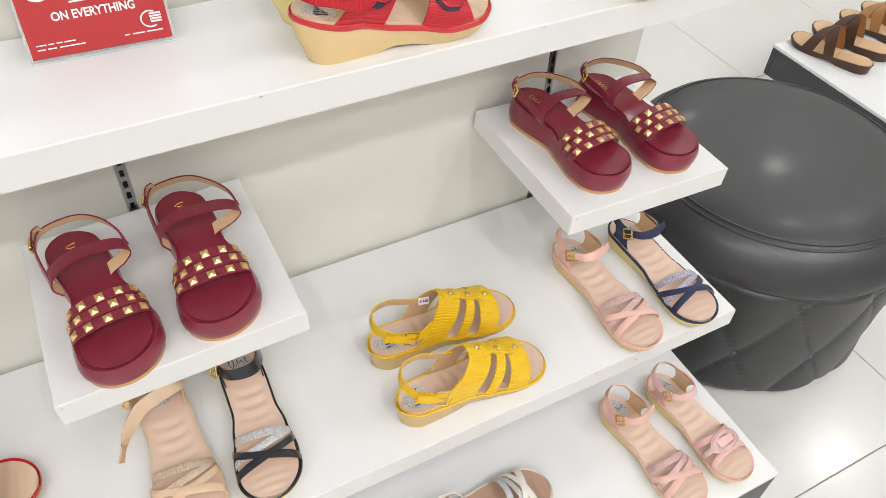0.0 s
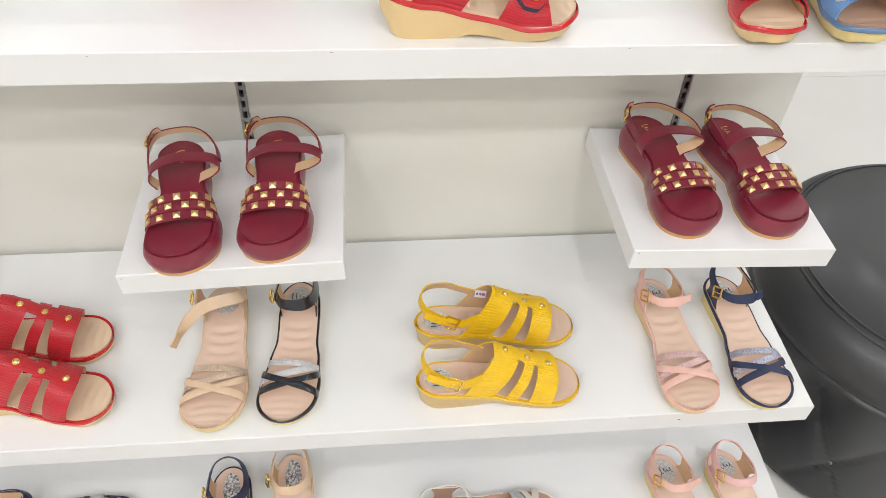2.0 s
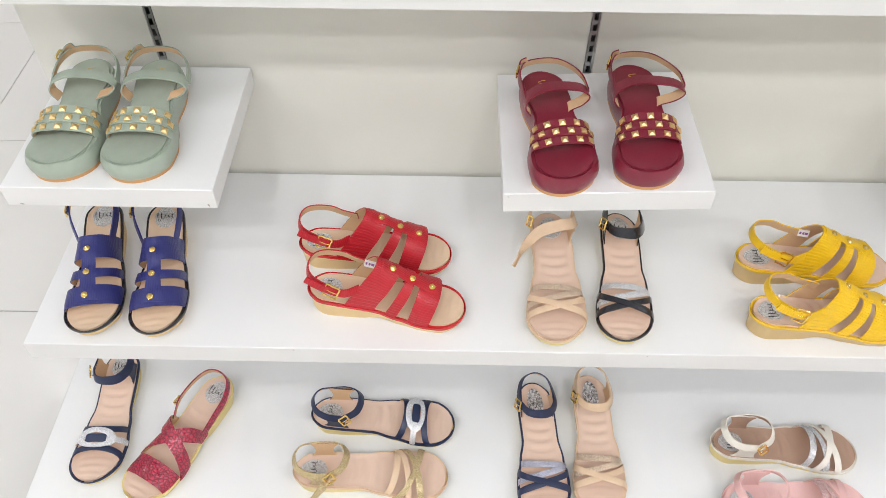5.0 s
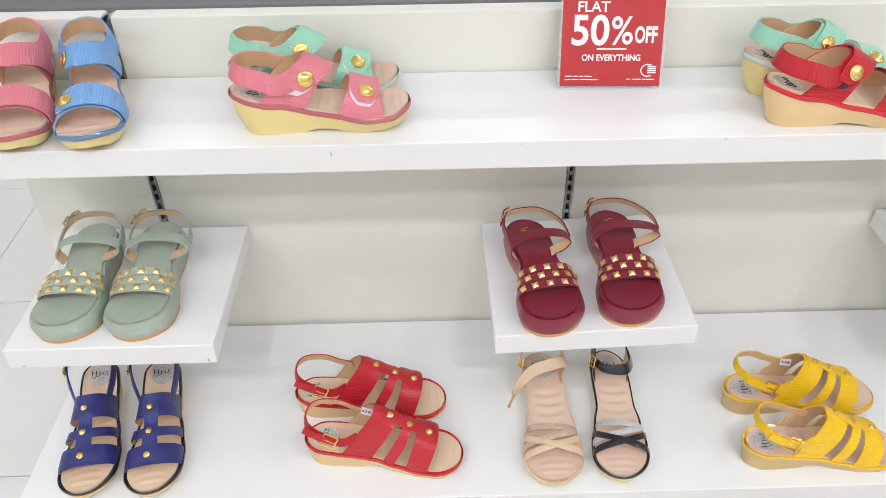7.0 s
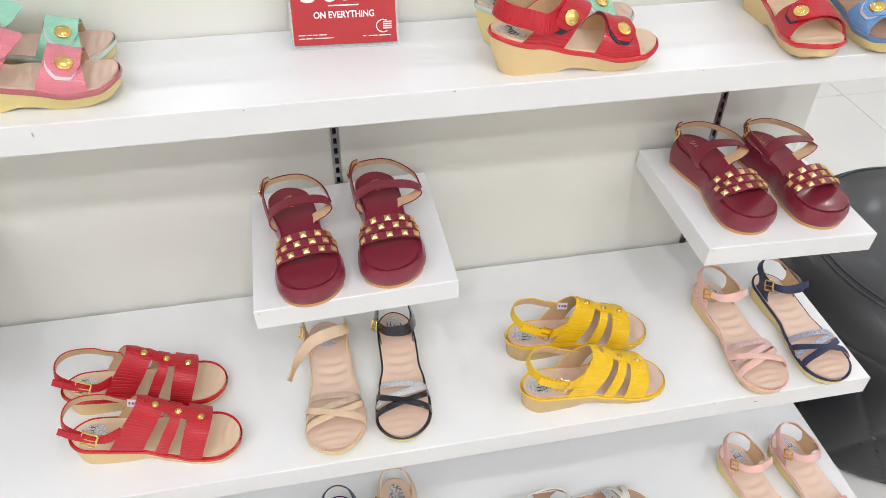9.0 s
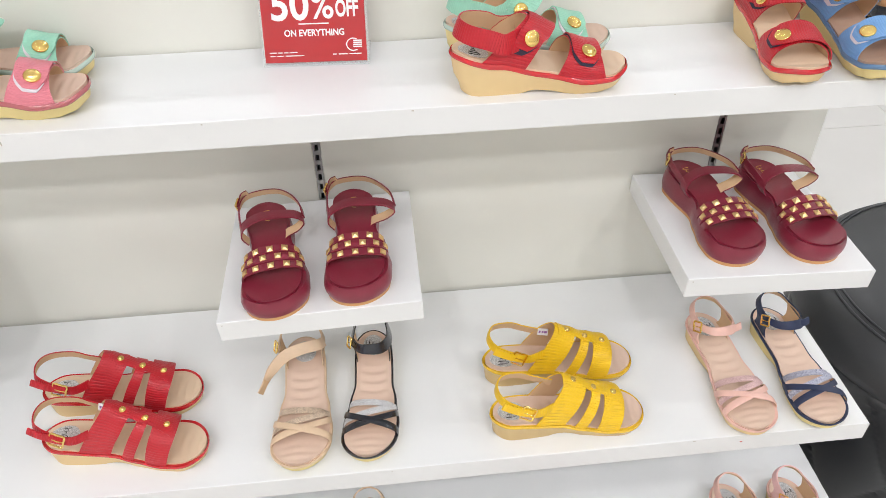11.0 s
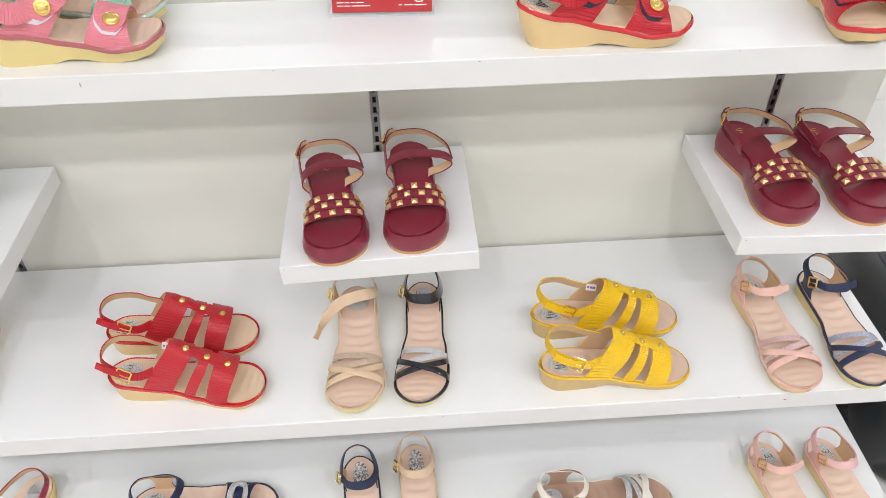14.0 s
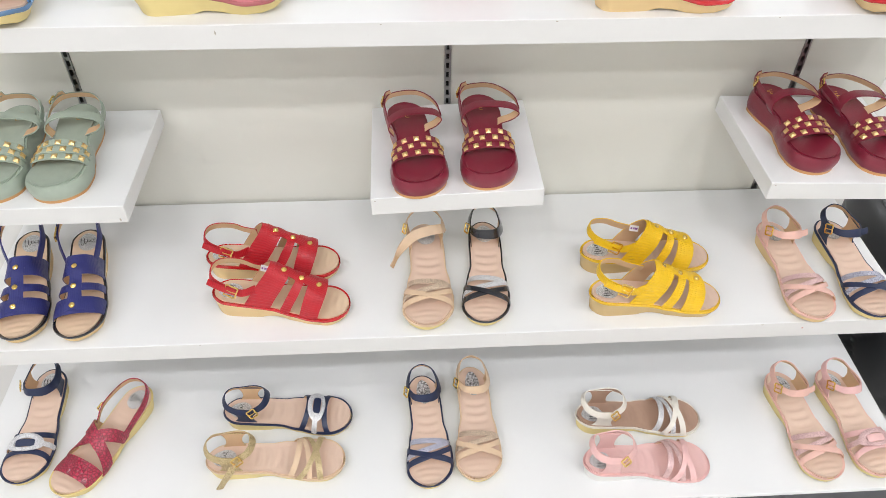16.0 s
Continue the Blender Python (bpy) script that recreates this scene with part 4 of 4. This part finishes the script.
# ---- sandals on the top shelf ----
T, S, M, B = TOP_Z, SMALL_Z, MID_Z, BASE_Z
wedge_sandal((-0.368, -0.083, T), 6, MINT_R, P_MINT, IN_PEACH, "mint green", "mint and rose wedge pair")
wedge_sandal((-0.352, -0.168, T), 5, PINK_R, P_ROSE, IN_PEACH, "rose pink ribbed", "mint and rose wedge pair")
wedge_sandal((0.354, -0.085, T), 1, MINT_R, P_MINT, IN_PEACH, "mint green", "mint and red wedge pair")
wedge_sandal((0.352, -0.173, T), 0, RED_R, P_RED, IN_SAND, "red", "mint and red wedge pair", tape=VELCRO_D)
wedge_sandal((0.823, -0.004, T), -91, RED_R, P_RED, IN_SAND, "red", "red and blue wedge pair", tape=VELCRO_D)
wedge_sandal((0.924, -0.006, T), -86, BLUE_R, P_BLUE, IN_TAUPE, "sky blue ribbed", "red and blue wedge pair")
wedge_sandal((-0.673, -0.004, T), -77, PINK_R, P_ROSE, IN_PEACH, "rose pink ribbed", "rose and blue wedge pair")
wedge_sandal((-0.580, -0.006, T), -76, BLUE_R, P_BLUE, IN_PEACH, "sky blue ribbed", "rose and blue wedge pair")

# ---- studded pairs on the small shelves ----
studded_sandal((-0.641, -0.048, S), -88, SAGE, "sage green", "sage studded pair", "sage")
studded_sandal((-0.534, -0.048, S), -88, SAGE, "sage green", "sage studded pair", "sage")
studded_sandal((0.058, -0.059, S), -82, BURG, "burgundy", "burgundy studded pair by the panel middle")
studded_sandal((0.201, -0.046, S), -88.5, BURG, "burgundy", "burgundy studded pair by the panel middle", flare=0.022)
studded_sandal((0.758, -0.031, S), -81, BURG, "burgundy", "burgundy studded pair by the panel end", "end", 0.02)
studded_sandal((0.887, -0.034, S), -80.5, BURG, "burgundy", "burgundy studded pair by the panel end", "end", 0.02)

# ---- middle shelf ----
tbar_sandal((-0.682, -0.128, M), -79, NAVY_R, BLACK_P, IN_SAND, CREAM, "royal navy", "navy cut-out pair", L=0.264, rise=0.72, side=(0.415, 0.60, 0.77), crown=(0.125, 0.095, 0.055), rivets=(0.555, 0.69, 0.825), flare=0.0)
tbar_sandal((-0.574, -0.128, M), -80.5, NAVY_R, BLACK_P, IN_SAND, CREAM, "royal navy", "navy cut-out pair", L=0.264, rise=0.72, side=(0.415, 0.60, 0.77), crown=(0.125, 0.095, 0.055), rivets=(0.555, 0.69, 0.825), flare=0.0)
tbar_sandal((-0.328, -0.212, M), -1, RED_R, P_RED, IN_SAND, CREAM, "red ribbed", "red cut-out pair", L=0.254)
tbar_sandal((-0.301, -0.306, M), -6, RED_R, P_RED, IN_SAND, CREAM, "red ribbed", "red cut-out pair", tag=True, L=0.252)
cross_sandal((0.094, -0.130, M), -90, BEIGE, G_CHAMP, IN_PEACH, CREAM_Y, BEIGE, "beige", "beige and black pair", L=0.262, open_strap=True, half=0.0460)
cross_sandal((0.215, -0.128, M), -93.5, BLACK_P, G_SILVER, IN_PEACH, CREAM_Y, BLACK_P, "black patent", "beige and black pair", L=0.260, hoop=0.006)
tbar_sandal((0.398, -0.232, M), 1, YEL_R, P_YEL, IN_PEACH, GUM, "yellow ribbed", "yellow cut-out pair", tag=True, L=0.257, rise=0.88, side=(0.36, 0.555, 0.73), crown=(0.165, 0.11, 0.05), rivets=(0.54, 0.665, 0.785))
tbar_sandal((0.394, -0.343, M), 1, YEL_R, P_YEL, IN_PEACH, GUM, "yellow ribbed", "yellow cut-out pair", L=0.248, rise=0.88, side=(0.36, 0.555, 0.73), crown=(0.165, 0.11, 0.05), rivets=(0.505, 0.645, 0.785))
cross_sandal((0.800, -0.152, M), -86, BLUSH, G_ROSE, IN_PEACH, CREAM, BLUSH, "blush pink", "blush and navy pair", tip=True)
cross_sandal((0.922, -0.152, M), -87, NAVY, G_BLUE, IN_PEACH, CREAM_Y, NAVY, "navy", "blush and navy pair", tip=True)

# ---- base deck ----
ring_sandal((-0.690, -0.262, B), -88, NAVY, G_PALE, IN_PEACH, CREAM_Y, NAVY, "navy", "navy and crimson pair")
croc_sandal((-0.486, -0.316, B), -116.5, G_RED, IN_PEACH, CREAM_Y, "crimson", "navy and crimson pair")
ring_sandal((-0.319, -0.383, B), -3, NAVY, G_PALE, IN_PEACH, CREAM_Y, NAVY, "navy", "navy and gold pair")
cross_sandal((-0.336, -0.494, B), 0, G_GOLD, BEIGE, IN_PEACH, CREAM_Y, BEIGE, "gold and beige", "navy and gold pair", L=0.262, hoop=0.005, tail=True)
cross_sandal((0.079, -0.316, B), -87, NAVY, G_BLUE, IN_PEACH, CREAM_Y, NAVY, "navy", "navy and beige pair", L=0.248, gems=True)
cross_sandal((0.183, -0.298, B), -89.5, BEIGE, G_CHAMP, IN_PEACH, CREAM_Y, BEIGE, "beige", "navy and beige pair", gems=True)
cross_sandal((0.388, -0.428, B), -1, WHITE, G_SILVER, IN_TAUPE, CREAM_Y, WHITE, "white", "white and pink pair", L=0.252, hoop=0.004)
cross_sandal((0.384, -0.534, B), 0, PINK, G_ROSE, IN_PINK, CREAM_W, PINK, "pink", "white and pink pair", L=0.244, hoop=0.013)
cross_sandal((0.826, -0.342, B), -83, BLUSH, G_ROSE, IN_PEACH, CREAM_Y, BLUSH, "blush pink", "blush pair on the base", L=0.246, tip=True)
ring_sandal((0.936, -0.340, B), -83, PINK, G_ROSE, IN_PEACH, CREAM_Y, BLUSH, "pink", "blush pair on the base", L=0.246)


# ---- sale sign ----
M_RED = mat("sign_red_print", (0.47, 0.013, 0.018), 0.24, mottle=0.05, mottle_scale=10, coat=0.4)
M_WHITEPRINT = mat("white_print", (0.85, 0.82, 0.82), 0.4)
M_ACRYL = bpy.data.materials.new("clear_acrylic")
M_ACRYL.use_nodes = True
_b = M_ACRYL.node_tree.nodes["Principled BSDF"]
_b.inputs["Base Color"].default_value = (0.9, 0.92, 0.92, 1)
_b.inputs["Alpha"].default_value = 0.22
_b.inputs["Roughness"].default_value = 0.05
sign = tagged(new("sale_sign"), "red half-price sale card in a clear acrylic stand", "sign")
sign.matrix_basis = pose(0.172, -0.074, T + 0.002, -20, 0, -3)
SW, SH = 0.144, 0.205
part("card", boxed(-SW / 2, SW / 2, 0.0, 0.0012, 0.004, SH, bevel=0.0003, segs=1), M_RED, sign, "red printed card")
holder = part("acrylic_holder", boxed(-SW / 2 - 0.003, SW / 2 + 0.003, 0.0022, 0.0042, 0.0, SH + 0.002, bevel=0.0006, segs=1), M_ACRYL, sign, "clear acrylic back")
foot = boxed(-SW / 2 - 0.003, SW / 2 + 0.003, -0.002, 0.075, -0.001, 0.001, bevel=0.0006, segs=1)
for v in foot.verts:
    v.co = Matrix.Rotation(radians(20), 3, "X") @ v.co
part("acrylic_foot", foot, M_ACRYL, sign, "clear acrylic foot")


def lettering(text, x, z, size, width=None, bold=0.0, parent=sign):
    cu = bpy.data.curves.new("lettering", "FONT")
    cu.body, cu.size, cu.extrude, cu.offset = text, size, 0.0002, bold
    cu.align_x = "CENTER"
    cu.resolution_u = 4
    ob = new("lettering", cu)
    me = bpy.data.meshes.new_from_object(ob.evaluated_get(bpy.context.evaluated_depsgraph_get()))
    bpy.data.objects.remove(ob)
    xs = [v.co.x for v in me.vertices]
    k = width / (max(xs) - min(xs)) if width else 1.0
    for v in me.vertices:
        v.co = Vector((v.co.x * k, v.co.z, v.co.y))
        v.co.y = -v.co.y
    me.materials.clear()
    me.materials.append(M_WHITEPRINT)
    t = new("lettering", me)
    t.parent = parent
    t.matrix_basis = pose(x, -0.0004, z)
    t["label"] = "white printed words"
    return t


lettering("FLAT", -0.029, 0.1075, 0.020, 0.045, 0.0004)
lettering("50", -0.032, 0.0625, 0.058, 0.053, 0.0012)
lettering("%", 0.0135, 0.0635, 0.054, 0.031, 0.0006)
lettering("OFF", 0.0475, 0.0655, 0.031, 0.032, 0.0010)
lettering("ON EVERYTHING", 0.0, 0.040, 0.0125, 0.084, 0.0003)
rule = bmesh.new()
box(rule, -0.021, 0.021, -0.0006, -0.0002, 0.0555, 0.0572)
part("rule", rule, M_WHITEPRINT, sign)
for x0, x1, z in ((-0.065, -0.055, 0.0172), (-0.053, -0.047, 0.0172), (-0.045, -0.039, 0.0172), (-0.037, -0.026, 0.0172), (-0.065, -0.057, 0.0126), (-0.055, -0.046, 0.0126), (-0.043, -0.017, 0.0126),
                  (0.024, 0.029, 0.0132), (0.032, 0.045, 0.0132), (0.047, 0.064, 0.0132)):
    part("print_bar", boxed(x0, x1, -0.0005, -0.0002, z, z + 0.0013), M_WHITEPRINT, sign)
part("emblem", tube([(0.054 + 0.010 * math.cos(a), -0.0004, 0.0265 + 0.0085 * math.sin(a)) for a in [radians(d) for d in (60, 100, 140, 180, 220, 260, 300)]], 0.0008, 30, 6, flat=0.3, up=(0, 1, 0)), M_WHITEPRINT, sign)
for k in range(4):
    part("emblem_bar", boxed(0.0535, 0.0655, -0.0005, -0.0002, 0.0225 + 0.0028 * k, 0.0243 + 0.0028 * k), M_WHITEPRINT, sign)


# ---- round pouf ----
M_HIDE = mat("black_leatherette", (0.018, 0.019, 0.022), 0.42, grain=0.15, grain_scale=350, mottle=0.08, mottle_scale=5, spec=0.85, rough_var=0.03, coat=0.08)
pouf = tagged(empty("pouf", (1.425, -0.092, 0), 16.5), "round black leatherette pouf with button-tufted sides", "pouf")
segs, rows = 264, 72
bm = bmesh.new()
R, Z0, Z1, ND = 0.338, 0.006, 0.336, 12
rings = []
for j in range(rows + 1):
    z = Z0 + (Z1 - Z0) * j / rows
    ring = []
    for i in range(segs):
        a = 2 * math.pi * i / segs
        s = a * ND / (2 * math.pi)
        q = (z - 0.135) / 0.31
        p1, p2 = s + q, s - q
        puff = (abs(math.sin(math.pi * p1)) * abs(math.sin(math.pi * p2))) ** 0.2
        end = min(1, (z - Z0) / 0.02, (Z1 - z) / 0.012)
        r = R - 0.014 + 0.015 * puff - 0.010 * (1 - max(0, end)) ** 2
        ring.append(bm.verts.new((r * math.cos(a), r * math.sin(a), z)))
    rings.append(ring)
for a, b in zip(rings, rings[1:]):
    for i in range(segs):
        k = (i + 1) % segs
        bm.faces.new((a[i], a[k], b[k], b[i]))
bm.faces.new(list(reversed(rings[0])))
bm.faces.new(rings[-1])
body = part("tufted_body", bm, M_HIDE, pouf, smooth=True)
lid = part("lid_cushion", lathe(bmesh.new(), [(0.31, 0.337), (0.336, 0.339), (0.340, 0.348), (0.338, 0.362), (0.330, 0.388), (0.318, 0.410), (0.305, 0.424), (0.293, 0.431), (0.284, 0.437), (0.265, 0.446), (0.22, 0.454), (0.15, 0.459), (0.08, 0.461), (0.002, 0.462)], 112), M_HIDE, pouf, smooth=True)
for pr, pz, pw in ((0.2935, 0.4315, 0.0032), (0.284, 0.4385, 0.0026)):
    part("piping", tube([(pr * math.cos(2 * math.pi * i / 24), pr * math.sin(2 * math.pi * i / 24), pz) for i in range(24)], pw, 120, 8, closed=True), M_HIDE, lid, smooth=True)
part("plinth", lathe(bmesh.new(), [(0.31, 0.0), (0.322, 0.001), (0.322, 0.007), (0.31, 0.008)], 64), M_BLACK, pouf)
M_KNOB = mat("smoky_button", (0.10, 0.12, 0.12), 0.12, coat=0.8)
KNOB = dome_mesh("tuft_button", 0.010, 0.008, M_KNOB)
for i in range(ND):
    a = 2 * math.pi * i / ND
    pin("tuft_button", KNOB, body, ((R - 0.015) * math.cos(a), (R - 0.015) * math.sin(a), 0.135), (math.cos(a), math.sin(a), 0), (0, 0, 1))


# ---- neighbouring displays ----
base_platform("neighbour_platform", 2.125, 2.95, -2.0, 0.515, "white-topped charcoal display platform on castors")
base_platform("far_platform", 1.95, 4.2, 1.74, 2.5, "white-topped charcoal platform carrying loafers", top=0.15, drop=0.075)
base_platform("far_platform", -3.6, -1.78, 1.72, 2.5, "white-topped charcoal platform standing empty", top=0.15, drop=0.075)
bench = tagged(empty("grey_bench", (0.2, 2.62, 0)), "long low grey bench against open floor", "bench")
part("seat", boxed(-3.9, 3.3, -0.32, 0.32, 0.12, 0.24, bevel=0.012), M_GREYBOARD, bench)
for bx in (-3.5, -1.5, 0.8, 2.9):
    part("leg", boxed(bx - 0.04, bx + 0.04, -0.2, 0.2, 0, 0.1195), M_BLACK, bench)


def slipper(at, turn, leath, group):
    th = empty("slide_slipper", at, turn)
    la = Last(0.262, 0.047, FLAT_TOP, FLAT_BOT)
    flat_sole(th, la, BROWN, BROWN, LINING, False)
    part("cross_strap", band(la, 0.70, 0.46, 0.036, 0.03, lift=0.0008), [leath, TAN], th, smooth=True)
    part("cross_strap", band(la, 0.46, 0.72, 0.03, 0.036, lift=0.0034), [leath, TAN], th, smooth=True)
    return tagged(th, "brown leather slide with wide crossed straps", "slipper", group)


for k, (sx, sy) in enumerate(((2.268, 0.262), (2.385, 0.285), (2.515, 0.30), (2.63, 0.31))):
    slipper((sx, sy, 0.20), 105 if k < 2 else 100, BROWN if k < 2 else TAN, "brown slides on the platform")


def loafer(at, turn, leath, word, group):
    """A closed slip-on with a raised vamp, an open collar and a tassel bar."""
    th = empty("loafer", at, turn)
    la = Last(0.27, 0.043, lambda u: 0.016, rise=0.75)
    part("outsole", slab(la, lambda u: 0.0, lambda u: 0.015, inset=-0.001), BROWN if word == "tan" else BLACK_P, th, smooth=True)
    part("vamp", patch(la, lambda a, b: 0.50 + 0.47 * b, lambda a, b: -0.1 + (math.pi + 0.2) * a, nb=12), [leath, LINING], th, smooth=True)
    part("toe_cap", slab(la, lambda u: 0.015, lambda u: 0.016 + 0.026 * math.sin(math.pi * min(1, max(0, (1 - u) / 0.2)) / 2), u0=0.86, u1=1.0, n=12, bulge=0.001), leath, th, smooth=True)
    pa = [(0.52 * la.L, -0.031, 0.035), (0.3 * la.L, -0.031, 0.038), (0.1 * la.L, -0.027, 0.042), (0.004, 0.0, 0.046), (0.1 * la.L, 0.028, 0.042), (0.3 * la.L, 0.033, 0.038), (0.52 * la.L, 0.035, 0.035)]
    part("quarter", ribbon(pa, 0.048, n=30, lean=0.15, hub=(0.1, 0)), [leath, LINING], th, smooth=True)
    part("tassel_bar", band(la, 0.55, 0.55, 0.016, 0.016, lift=0.003), [leath, LINING], th, smooth=True)
    return tagged(th, "%s leather slip-on loafer with a strap bar" % word, "loafer", group)


loafer((2.26, 1.86, 0.15), -14, TAN, "tan", "loafers on the far platform")
loafer((2.34, 1.80, 0.15), -3, BLACK_P, "black", "loafers on the far platform")
loafer((2.72, 1.93, 0.15), -50, TAN, "tan", "loafers on the far platform")
loafer((2.84, 1.95, 0.15), -50, TAN, "tan", "loafers on the far platform")


# ---- floor tiles ----
TILE = 0.605
ix0, ix1 = math.floor((RX0 + 1.443) / TILE) + 1, math.floor((RX1 + 1.443) / TILE)
iy0, iy1 = math.floor((RY0 + 0.005) / TILE) + 1, math.floor((RY1 + 0.005) / TILE)
tile_bm = boxed(-TILE / 2 + 0.0012, TILE / 2 - 0.0012, -TILE / 2 + 0.0012, TILE / 2 - 0.0012, -0.0039, 0.0, bevel=0.0008, segs=1)
tile_mesh = bpy.data.meshes.new("tile")
tile_bm.to_mesh(tile_mesh)
tile_bm.free()
tile_mesh.materials.append(M_TILE)
for i in range(ix0, ix1):
    for j in range(iy0, iy1):
        t = new("tile", tile_mesh)
        t.parent = floor
        t.matrix_basis = pose(-1.443 + (i + 0.5) * TILE, -0.005 + (j + 0.5) * TILE, 0)
